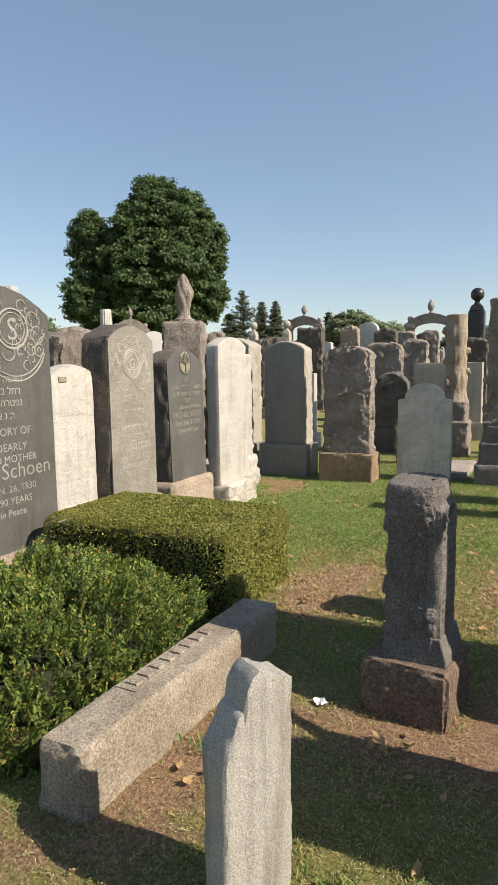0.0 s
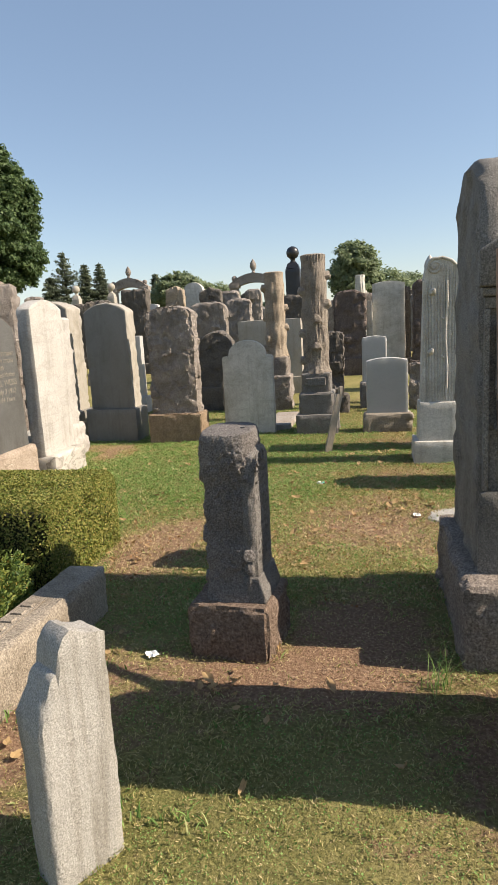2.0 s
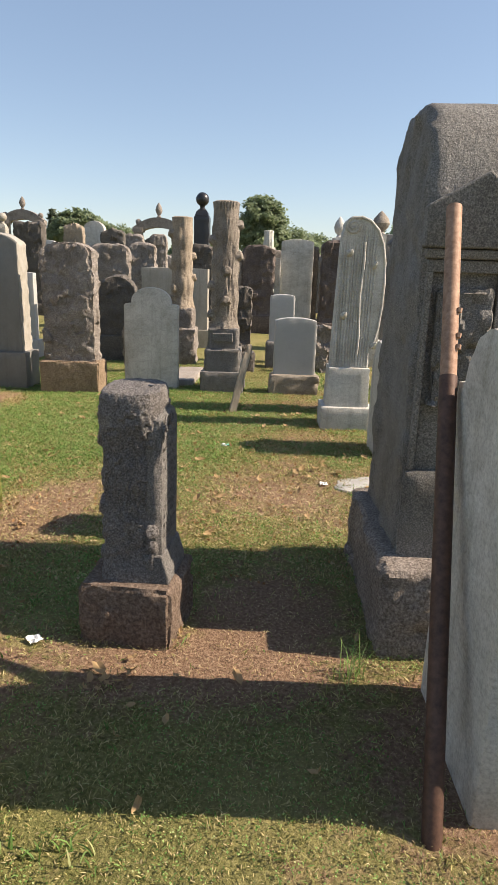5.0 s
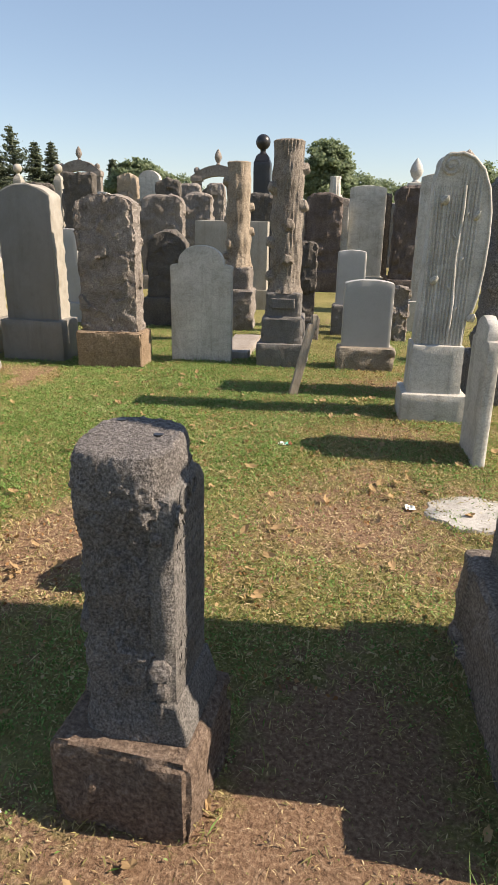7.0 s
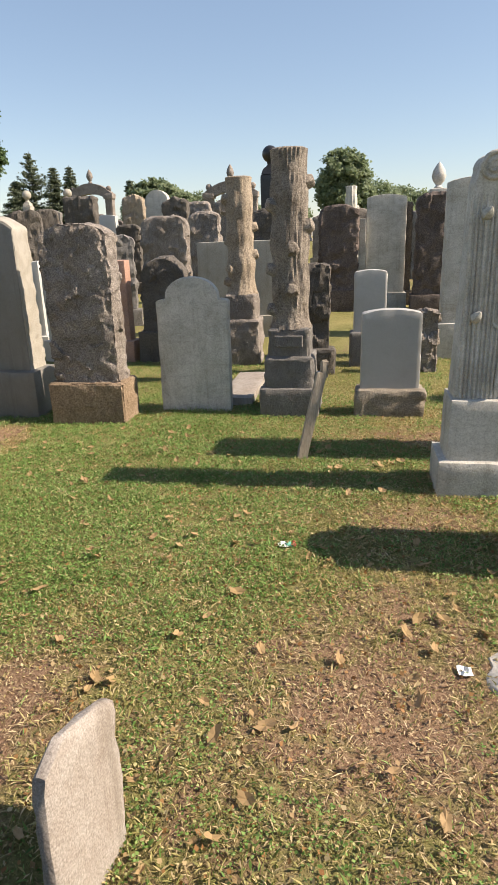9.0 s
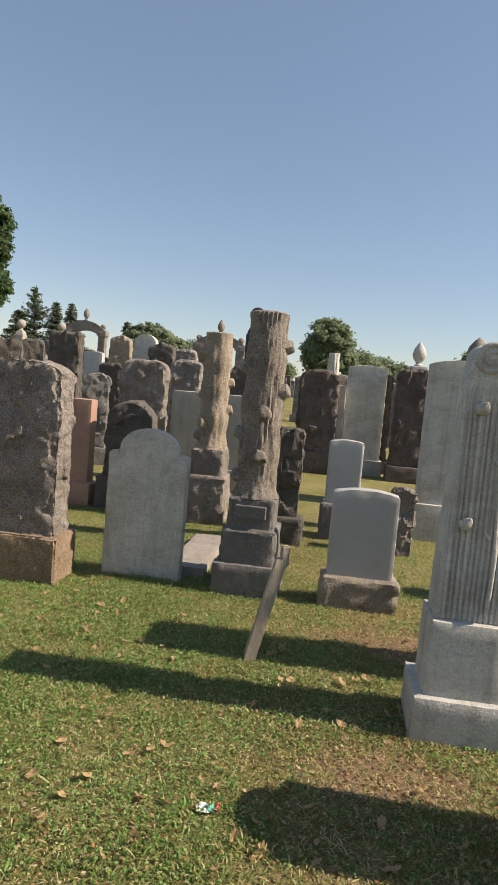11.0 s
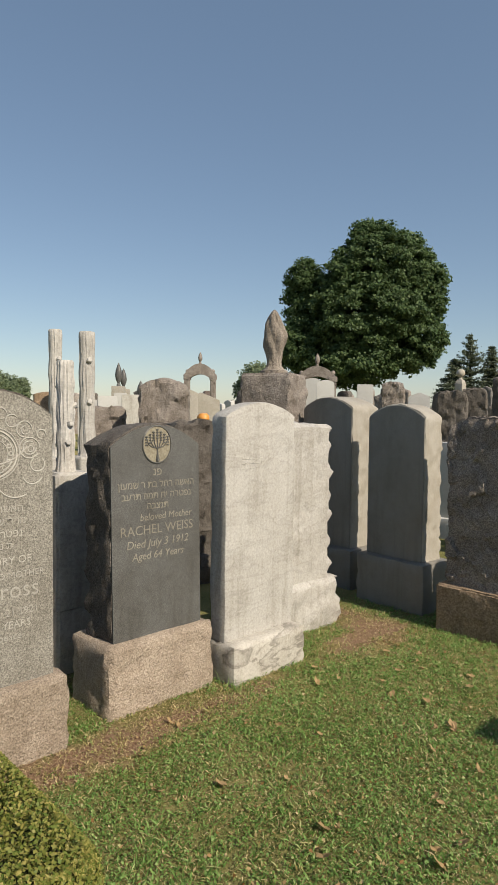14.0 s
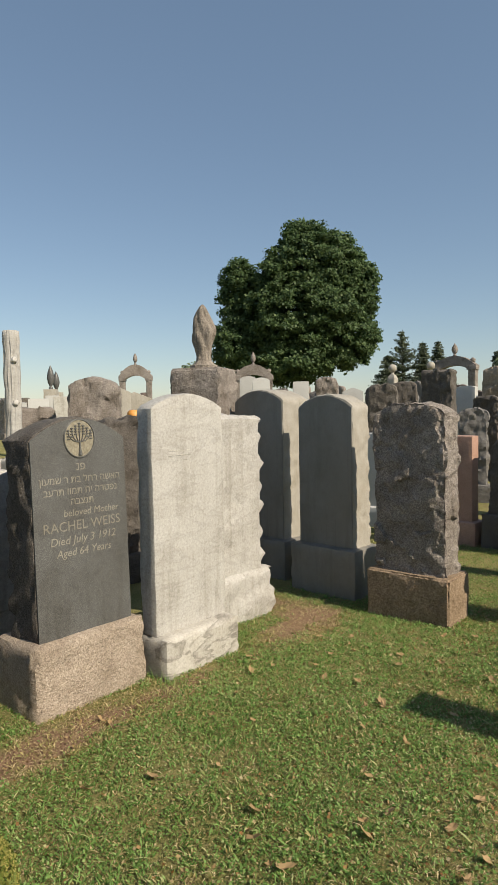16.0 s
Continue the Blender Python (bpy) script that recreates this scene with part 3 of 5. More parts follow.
def log_pillar():
    """A stone log, rough-barked, its top sawn off, with an inscribed panel along the side towards the lane."""
    t = thing("headstone", -0.625, 2.80, -6, "blue-grey stone log with a carved writing panel", "headstone")
    slab("base", t, top_line("flat", 0.36, 0.255, 20), 0.35, RUST_ROCK, nr=18, nd=26, amp=(0.032, 0.024, 0.024, 0.006), seed=5.0, base_z=-0.12, worn=0.010, freq=5.5)
    rows = [(0.138, 0.20), (0.135, 0.27), (0.130, 0.30)] + [(0.126 - 0.008 * math.sin((z - 0.3) * 5.2) + 0.005 * math.sin(z * 31), z) for z in np.linspace(0.32, 0.955, 52)] + [(0.121, 0.962), (0.116, 0.975), (0.108, 0.979), (0.07, 0.978), (0.03, 0.978), (0.003, 0.978)]
    verts, faces = lathe_data(rows, n=120, wobble=0.02, seed=9.0)
    barked = []
    for v in verts:
        r = math.hypot(v.x, v.y) + 1e-6
        k = 0.925 / ((abs(v.x / r) ** 3.6 + abs(v.y / r) ** 3.6) ** (1 / 3.6))
        q = Vector((v.x * 26, v.y * 26, v.z * 13))
        crag = (0.009 * noise.fractal(v * 60, 0.6, 2.0, 4) + 0.004 * facet(q) + 0.006 * facet(v * 24)) * smooth_step(0.02, 0.10, r) * smooth_step(0.22, 0.38, v.z) * (1 - 0.6 * smooth_step(0.88, 0.965, v.z))
        if v.z > 0.96:
            barked.append(Vector((v.x * k + v.x / r * crag, v.y * k + v.y / r * crag, v.z + 0.10 * v.y + 0.004 * noise.fractal(v * 45, 0.8, 2.0, 4))))
        else:
            barked.append(Vector((v.x * k + v.x / r * crag, v.y * k + v.y / r * crag, v.z + 0.10 * v.y * smooth_step(0.7, 0.96, v.z))))
    log = flat_smooth(mesh_ob("log", barked, faces, LOG_STONE, t), 38)
    # inscribed panel, its head rounded, over a flared foot
    m = pose(0, 0, 0, 0, 0, 90)
    verts, faces = slab_data(top_line("round", 0.24, 0.915, 18, rise=0.07), 0.06, nr=30, nd=3, amp=(0.003, 0, 0.005, 0.004), seed=31, base_z=0.25, worn=0.008)
    panel = flat_smooth(mesh_ob("writing_panel", [Matrix.Translation((0.096, 0.012, 0)) @ m @ v for v in verts], faces, BLUE_ROCK, t, "flat inscribed panel"), 40)
    prism("flared_foot", t, [(0.06, 0.25), (0.156, 0.25), (0.154, 0.285), (0.130, 0.365), (0.06, 0.365)], 0.25, BLUE_ROCK, (0, 0.012, 0), bevel=0.006)
    rng = random.Random(6)
    bm = bmesh.new()
    for row in range(11):          # proud strokes of an unreadable inscription, groove shade put into their dark colour
        z = 0.80 - row * 0.037
        y = -0.08
        while y < 0.09:
            h, tilt = rng.uniform(0.010, 0.022), rng.choice((0, 0, 35, -35, 90))
            bmesh.ops.create_cube(bm, size=1, matrix=Matrix.Translation((0.1266, y + 0.012, z + rng.uniform(-0.003, 0.003))) @ Matrix.Rotation(radians(tilt), 4, "X") @ Matrix.Diagonal((0.002, 0.0032, h, 1)))
            y += rng.choice((0.011, 0.011, 0.016, 0.026))
    tagged(part("inscription", bm, GROOVE, panel), kind="stuff")
    for y, z, r, a0, a1 in ((-0.02, 0.855, 0.03, 20, 330), (0.03, 0.865, 0.022, 100, 400), (-0.055, 0.83, 0.02, 0, 260)):
        pts = [(0.1275, y + r * math.cos(radians(a0 + (a1 - a0) * i / 16)), z + r * math.sin(radians(a0 + (a1 - a0) * i / 16))) for i in range(17)]
        tube("carved_vine", panel, pts, 0.005, BLUE_ROCK, n=6)
    # sawn knots and a rough vine down the near corner
    for z, r, h in ((0.335, 0.017, 0.07), (0.40, 0.02, 0.045), (0.79, 0.016, 0.03)):
        prof = [(r * 0.7, z - h / 2), (r, z - h * 0.3), (r * 1.05, z + h * 0.2), (r * 0.7, z + h / 2), (0.002, z + h / 2)]
        lathe("carved_knot", log, prof, LOG_STONE, (0.092, -0.100, 0), n=14, wobble=0.3, seed=z * 9)
    lathe("sawn_knot", log, [(0.026, -0.04), (0.027, 0.004), (0.024, 0.014), (0.016, 0.017), (0.002, 0.016)], LOG_STONE, n=16, wobble=0.12, seed=2, tilt=Matrix.Translation((0.092, -0.112, 0.462)) @ pose(0, 0, 0, 78, 0, 20))
    tube("carved_edge", log, [(0.100, -0.096, 0.48), (0.105, -0.096, 0.56), (0.103, -0.094, 0.64), (0.094, -0.096, 0.72)], 0.010, LOG_STONE, n=8, radii=[0.013, 0.011, 0.012, 0.005])
    for i, (z, a, r) in enumerate(((0.53, 198, 0.042), (0.79, 190, 0.034), (0.34, 205, 0.03))):
        lathe("cut_limb", log, [(r * 1.2, -0.03), (r, 0.006), (r * 0.75, 0.018), (0.002, 0.02)], LOG_STONE, n=14, wobble=0.35, seed=i,
              tilt=Matrix.Translation((0.118 * math.cos(radians(a)), 0.118 * math.sin(radians(a)), z)) @ pose(0, 0, 0, 0, 0, a) @ pose(0, 0, 0, 0, 80))
    # solid plugs for dowel holes; the dark of each hole is in its black colour
    for x, y in ((0.055, 0.02), (-0.06, 0.08)):
        lathe("dowel_hole", log, [(0.011, 0.95), (0.011, 0.9798 + 0.1 * y)], BLACK_STONE, (x, y, 0), n=12)


def side_marker():
    t = thing("headstone", -0.755, 3.72, 82, "small broken white marble marker leaning in bare soil", "headstone", lean=(-4, 6))
    cols = [(-0.16, 0.40), (-0.14, 0.43), (-0.11, 0.445), (-0.07, 0.47), (-0.02, 0.465), (0.04, 0.455), (0.10, 0.445), (0.15, 0.43)]
    slab("tablet", t, cols, 0.045, TINTED_MARBLE, nr=14, nd=3, amp=(0.003, 0.003, 0.012, 0.008), seed=13.0, base_z=-0.08, worn=0.006)


def tall_monument():
    """A thick slab, rough on its broad side, rounded from end to end, with a gabled end panel."""
    t = thing("monument", 0.53, 3.18, 0, "tall dark granite monument with gabled end on a rough base", "monument")
    slab("base", t, top_line("flat", 0.46, 0.36, 18), 0.96, MONUMENT_BASE, dy=-0.06, nr=22, nd=50, amp=(0.034, 0.03, 0.03, 0.008), seed=23.0, base_z=-0.1, worn=0.012, freq=6)
    cols = [(u, 1.69 + 0.315 * (1 - abs(u / 0.35) ** 3.4)) for u in np.linspace(-0.35, 0.35, 34)]
    verts, faces = slab_data(cols, 0.31, nr=44, nd=10, amp=(0.012, 0.03, 0.003, 0.003), seed=17.0, base_z=0.35, worn=0.012, freq=9)
    m = pose(0, 0, 0, 0, 0, 90)
    flat_smooth(mesh_ob("body", [m @ v for v in verts], faces, MONUMENT, t), 40)
    slab("lower_die", t, top_line("flat", 0.31, 0.70, 10), 0.05, MONUMENT, dy=-0.372, nr=8, nd=3, amp=(0.003, 0, 0.003, 0), seed=4.0, base_z=0.35, worn=0.012)
    prism("pediment", t, [(-0.165, 1.49), (0.165, 1.49), (0.172, 1.62), (0.03, 1.735), (-0.165, 1.625)], 0.06, MONUMENT, (0, -0.372, 0), bevel=0.008)
    prism("cornice", t, [(-0.15, 1.455), (0.15, 1.455), (0.155, 1.488), (-0.155, 1.488)], 0.045, MONUMENT, (0, -0.366, 0), bevel=0.008)
    prism("frieze", t, [(-0.14, 1.41), (0.14, 1.41), (0.14, 1.453), (-0.14, 1.453)], 0.03, MONUMENT, (0, -0.36, 0), bevel=0.005)
    slab("rough_panel", t, top_line("flat", 0.19, 1.36, 18), 0.07, MONUMENT, dy=-0.362, nr=24, nd=4, amp=(0.04, 0, 0.012, 0.01), seed=33, base_z=0.95, worn=0.012, freq=14)
    for i, x in enumerate((-0.13, 0.115, 0.14)):
        prism("pilaster", t, [(x - 0.010, 0.70), (x + 0.010, 0.70), (x + 0.010, 1.41), (x - 0.010, 1.41)], 0.034, MONUMENT, (0, -0.36, 0), bevel=0.004)


def round_tablet(x, y, w, h, depth, rz, mat, label, seed, lean=(0, 0), kind="shoulder", base=None, amp=(0.002, 0.003, 0.003, 0.003), worn=0.006):
    t = thing("headstone", x, y, rz, label, "headstone", lean=lean)
    z0 = -0.1
    if base:
        block("base", t, base[0], base[1], -0.1, base[2], base[3], rough=base[4], seed=seed + 3, n=16)
        z0 = base[2] - 0.004
    slab("tablet", t, top_line(kind, w, h), depth, mat, nr=18, nd=4, amp=amp, seed=seed, base_z=z0, worn=worn)
    return t


def rusty_pipe():
    t = thing("metal_pipe", 0.32, 1.84, 0, "long rusted iron pipe leaning against a monument", "pipe", z=0.0)
    a, b = Vector((0, 0, -0.01)), Vector((0.115, 0.885, 1.60))
    tube("pipe", t, [a, a.lerp(b, 0.35), a.lerp(b, 0.685)], 0.0265, RUST_DARK, "dark coated lower pipe", n=16)
    tube("bare_end", t, [a.lerp(b, 0.685), a.lerp(b, 0.75), a.lerp(b, 0.85), a.lerp(b, 1.0)], 0.0245, RUST_TAN, "bare tan rusted end", n=16)
    for k in (0.735, 0.755, 0.80):
        tube("weld_bead", t, [a.lerp(b, k) + Vector((0.02, -0.02, 0)), a.lerp(b, k + 0.008) + Vector((0.022, -0.022, 0))], 0.008, RUST_TAN, n=6)


def low_block():
    t = thing("headstone", 0.62, 1.37, 4, "low rough brown-grey block stone, half sunk", "headstone")
    slab("block", t, top_line("low", 0.58, 0.41, 16), 0.34, BROWN_ROCK, nr=8, nd=10, amp=(0.012, 0.01, 0.012, 0.014), seed=40, base_z=-0.1, worn=0.015)


def plot_kerb():
    t = thing("kerb_stone", -1.492, 2.35, -2.0, "long grey granite plot kerb with worn raised lettering", "kerb stone")
    slab("coping", t, top_line("flat", 0.205, 0.26, 10), 1.42, KERB, nr=10, nd=60, amp=(0.026, 0.03, 0.005, 0.003), seed=50, base_z=-0.1, worn=0.01)
    name = prism("name_panel", t, [(-0.045, 0.262), (0.045, 0.262), (0.045, 0.266), (-0.045, 0.266)], 0.62, KERB, (-0.03, -0.02, 0), "raised name panel")
    for i in range(8):
        prism("raised_letter", name, [(-0.028, 0.266), (0.028, 0.266), (0.024, 0.274), (-0.024, 0.274)], 0.036, KERB, (-0.03, -0.28 + i * 0.072, 0))


def lane_tablet():
    t = thing("headstone", 0.49, 2.18, 90, "thin grey marble tablet with a rounded shouldered top", "headstone")
    slab("tablet", t, top_line("shoulder", 0.58, 1.27), 0.12, GREY_MARBLE, nr=22, nd=4, amp=(0.002, 0.003, 0.004, 0.003), seed=60, base_z=-0.1, worn=0.005)


broken_tablet()
log_pillar()
side_marker()
tall_monument()
rusty_pipe()
low_block()
plot_kerb()
lane_tablet()
round_tablet(0.745, 5.55, 0.46, 0.92, 0.075, 90, GREY_MARBLE, "thin grey marble tablet with rounded shoulders", 61, lean=(0, 2))
round_tablet(0.98, 0.72, 0.62, 1.35, 0.12, 90, GRANITE, "plain grey granite headstone beside the path", 66, kind="arch")
flat = thing("flat_marker", 0.60, 4.64, 0, "pale worn stone slab lying flush in the turf", "grave marker")
lathe("slab", flat, [(0.26, -0.05), (0.262, 0.014), (0.25, 0.026), (0.12, 0.034), (0.01, 0.034)], MARBLE, n=28, wobble=0.16, seed=6, squash=0.85)


# ---- the row that faces the lane from the left side ----
def rough_sided(x, y, w, h, d, face, side, label, seed, base, kind="low", lean=(0, 0), top_rise=None):
    """A stone with a dressed front and split sides, on a rock-faced base."""
    t = thing("headstone", x, y, 90, label, "headstone", lean=lean)
    bw, bd, bh, bmat, br = base
    block("base", t, bw, bd, -0.12, bh, bmat, rough=br, seed=seed + 1, n=20, worn=0.014, dy=bd / 2 - 0.055)
    cols = top_line(kind, w, h, 26, rise=top_rise)
    slab("tablet", t, cols, d, side, dy=d / 2 + 0.006, nr=30, nd=9, amp=(0.0, 0.024, 0.024, 0.008), seed=seed, base_z=bh - 0.004, worn=0.006, freq=12)
    inner = [(u * 0.975, hh - 0.012) for u, hh in cols]
    slab("polished_face", t, inner, 0.008, face, dy=0.002, nr=8, nd=1, base_z=bh - 0.002, worn=0.0, label="dressed face")
    return t


def face_of(t):
    return next(c for c in t.children if c.name.startswith("polished_face"))


def letter_lines(t, lines, mat, d=-0.0035):
    for body, size, z in lines:
        lettering(t, body, size, 0.0, z, d, mat)


g = rough_sided(-3.24, 3.05, 0.94, 2.0, 0.24, DARK_GRANITE, DARK_ROCK, "large dark granite headstone with carved scrollwork and lettering", 71, (1.06, 0.42, 0.31, GRANITE_BASE, 0.01), "arch", top_rise=0.16)
for r, k in ((0.125, 0.007), (0.10, 0.004)):
    ring(face_of(g), 0.14, 1.73, r, k, -0.004, CARVED)
lettering(face_of(g), "S", 0.2, 0.14, 1.66, -0.004, CARVED, name="monogram")
for u, z, r, a0, a1 in ((0.31, 1.80, 0.045, 0, 250), (0.35, 1.70, 0.055, 90, 360), (0.30, 1.70, 0.03, 0, 300), (0.36, 1.60, 0.04, 60, 380), (0.29, 1.60, 0.035, 200, 460), (0.02, 1.86, 0.05, 0, 270), (0.22, 1.88, 0.035, 20, 300), (0.40, 1.66, 0.03, 0, 260),
                        (0.10, 1.58, 0.05, 180, 420), (0.20, 1.60, 0.03, 0, 300), (0.16, 1.66, 0.26, 195, 342), (0.16, 1.68, 0.25, 200, 338), (0.25, 1.50, 0.03, 0, 270), (-0.02, 1.66, 0.06, 20, 300)):
    ring(face_of(g), u, z, r, 0.0045, -0.004, CARVED, "carved_scroll", (a0, a1))
for i in range(26):          # small carved leaves among the scrolls
    u, z = 0.27 + 0.15 * math.cos(i * 2.4) * (0.4 + i / 40), 1.70 + 0.17 * math.sin(i * 2.4) * (0.4 + i / 40)
    ring(face_of(g), min(0.43, u), z, 0.012, 0.0045, -0.004, CARVED, "carved_leaf", (i * 40, i * 40 + 220), squash=1.7)
letter_lines(face_of(g), [("נ ב", 0.06, 1.475), ("הבושחה השאה", 0.064, 1.395), ("יבצ ר תב לחר", 0.064, 1.32), ("תבט יב הרטפנ", 0.064, 1.245), ("ה ב צ נ ת", 0.062, 1.165)], CARVED)
letter_lines(face_of(g), [("IN MEMORY OF", 0.072, 1.06), ("OUR DEARLY", 0.07, 0.96), ("BELOVED MOTHER", 0.068, 0.885)], CARVED)
lettering(face_of(g), "Schoen", 0.145, 0.20, 0.785, -0.0035, CARVED)
letter_lines(face_of(g), [("DIED JAN. 26, 1930", 0.066, 0.695), ("AGED 90 YEARS", 0.066, 0.615), ("Rest in Peace", 0.066, 0.54)], CARVED)

w = round_tablet(-3.42, 3.86, 0.46, 1.51, 0.14, 90, MARBLE, "white marble headstone with faint worn lettering", 75, kind="arch", amp=(0.002, 0.004, 0.004, 0.003))
for i in range(9):
    bars(w, 0.0, 1.14 - i * 0.085, 0.32, 0.016, -0.0705, GREY_MARBLE, seed=20 + i)
prism("plaque", w, [(-0.16, 1.38), (-0.08, 1.38), (-0.08, 1.42), (-0.16, 1.42)], 0.01, GILT, (0, -0.071, 0))

g = rough_sided(-3.20, 4.375, 0.60, 1.82, 0.25, GRANITE, DARK_ROCK, "grey granite headstone with carved wreath and split sides", 81, (0.72, 0.42, 0.40, GRANITE_BASE, 0.016), "arch", top_rise=0.12)
for r, k in ((0.125, 0.003), (0.112, 0.005), (0.095, 0.003), (0.07, 0.003)):
    ring(face_of(g), 0.0, 1.51, r, k, -0.003, CARVED_PALE)
lettering(face_of(g), "G", 0.11, 0.0, 1.472, -0.003, CARVED_PALE, name="monogram")
for i in range(14):
    a = 2 * math.pi * i / 14
    ring(face_of(g), 0.083 * math.cos(a), 1.51 + 0.083 * math.sin(a), 0.009, 0.003, -0.003, CARVED_PALE, "carved_flower")
for s in (-1, 1):
    for u, z, r, a0, a1 in ((0.175, 1.535, 0.05, 0, 330), (0.175, 1.535, 0.032, 60, 360), (0.18, 1.53, 0.014, 0, 360), (0.15, 1.625, 0.038, 0, 270), (0.155, 1.62, 0.02, 90, 360), (0.09, 1.665, 0.03, 30, 330), (0.04, 1.70, 0.025, 0, 300),
                            (0.215, 1.455, 0.035, 120, 400), (0.235, 1.60, 0.022, 0, 280), (0.11, 1.40, 0.10, 210, 300), (0.19, 1.41, 0.05, 200, 340)):
        ring(face_of(g), u * s, z, r, 0.0035, -0.003, CARVED_PALE, "carved_scroll", (a0, a1))
ring(face_of(g), 0.0, 1.66, 0.20, 0.004, -0.003, CARVED_PALE, "carved_scroll", (215, 325))
letter_lines(face_of(g), [("נ פ", 0.045, 1.29), ("הבושח השאה", 0.05, 1.235), ("תב לרנייש תרמ", 0.05, 1.175), ("ןסינ ר הרטפנ", 0.05, 1.115), ("ה ב צ נ ת", 0.046, 1.06), ("IN MEMORY OF", 0.052, 0.985), ("OUR BELOVED MOTHER", 0.045, 0.915), ("DIED APRIL 21 1921", 0.05, 0.735), ("AGED 57 YEARS", 0.05, 0.675), ("Rest in peace", 0.048, 0.62)], CARVED_PALE)
lettering(face_of(g), "Gross", 0.115, 0.08, 0.82, -0.0035, CARVED_PALE)

g = rough_sided(-3.29, 5.385, 0.64, 1.655, 0.27, DARK_GRANITE, DARK_ROCK, "dark granite headstone with gilt tree medallion on a pale base", 91, (0.76, 0.44, 0.42, GRANITE_BASE, 0.02), "arch", lean=(-1.6, 0), top_rise=0.12)
bm = bmesh.new()
bmesh.ops.create_circle(bm, cap_ends=True, radius=0.108, segments=32, matrix=Matrix.Translation((0.0, -0.0045, 1.53)) @ pose(0, 0, 0, 90))
bmesh.ops.scale(bm, vec=(0.88, 1, 1), verts=bm.verts)
med = part("medallion", bm, GILT, g, "faded gilt medallion")
ring(med, 0, 1.53, 0.101, 0.004, -0.006, DARK_GRANITE, "medallion_rim", squash=1.08)
for b in (0.0, -0.026, 0.026, -0.051, 0.051, -0.075, 0.075):
    z0, z1 = 1.50 + 0.1 * abs(b), 1.618 - 0.55 * abs(b)
    pts = [(b * math.sin(k * math.pi / 2) ** 0.7, -0.007, z0 - 0.012 * math.sin(k * math.pi) + (z1 - z0) * k) for k in (0.0, 0.25, 0.5, 0.75, 1.0)]
    tube("medallion_branch", med, pts, 0.003, DARK_GRANITE, n=5, radii=[0.003, 0.003, 0.003, 0.003, 0.003])
    for k in range(4):
        z = z1 - 0.016 * k
        tube("medallion_leaf", med, [(b - 0.008, -0.007, z - 0.003), (b, -0.0075, z), (b + 0.008, -0.007, z - 0.003)], 0.004, DARK_GRANITE, n=5)
tube("medallion_stem", med, [(0, -0.007, 1.435), (0, -0.007, 1.47), (0, -0.007, 1.51)], 0.006, DARK_GRANITE, n=5, radii=[0.014, 0.006, 0.005])
letter_lines(face_of(g), [("נפ", 0.065, 1.35), ("ןועמש ר תב לחר השאה", 0.056, 1.28), ("בערת זומת חי הרטפנ", 0.056, 1.215), ("הבצנת", 0.056, 1.155)], WORN_LETTER)
lettering(face_of(g), "beloved Mother", 0.058, 0.06, 1.09, -0.0035, WORN_LETTER, shear=0.15)
letter_lines(face_of(g), [("RACHEL WEISS", 0.078, 1.01)], WORN_LETTER)
lettering(face_of(g), "Died July 3 1912", 0.066, 0.0, 0.935, -0.0035, WORN_LETTER, shear=0.2)
lettering(face_of(g), "Aged 64 Years", 0.062, 0.0, 0.865, -0.0035, WORN_LETTER, shear=0.2)


def white_tablet():
    t = thing("headstone", -3.20, 6.13, 90, "tall white marble headstone with split sides on a marble base", "headstone")
    block("base", t, 0.67, 0.42, -0.12, 0.27, MARBLE_BANDED, rough=0.008, seed=101, n=20, worn=0.012, dy=0.10)
    slab("tablet", t, top_line("arch", 0.64, 1.785, 26, rise=0.09), 0.15, MARBLE, dy=0.075, nr=30, nd=6, amp=(0.001, 0.01, 0.008, 0.003), seed=102, base_z=0.265, worn=0.006)
    for i in range(3):
        bars(t, -0.08, 1.42 - i * 0.03, 0.2, 0.006, -0.0015, GREY_MARBLE, seed=40 + i)


def rough_marble():
    t = thing("headstone", -3.62, 6.93, 90, "white marble headstone with deeply rock-cut edge", "headstone")
    block("base", t, 0.80, 0.44, -0.12, 0.40, MARBLE, dx=-0.03, rough=0.04, seed=105, n=18, worn=0.02, dy=0.05, freq=6)
    slab("tablet", t, top_line("low", 0.58, 1.64, 18, rise=0.02), 0.26, MARBLE, dx=-0.02, nr=46, nd=7, amp=(0.016, 0.012, 0.04, 0.03), seed=106, base_z=0.39, worn=0.02, freq=6, scallop=0.11)


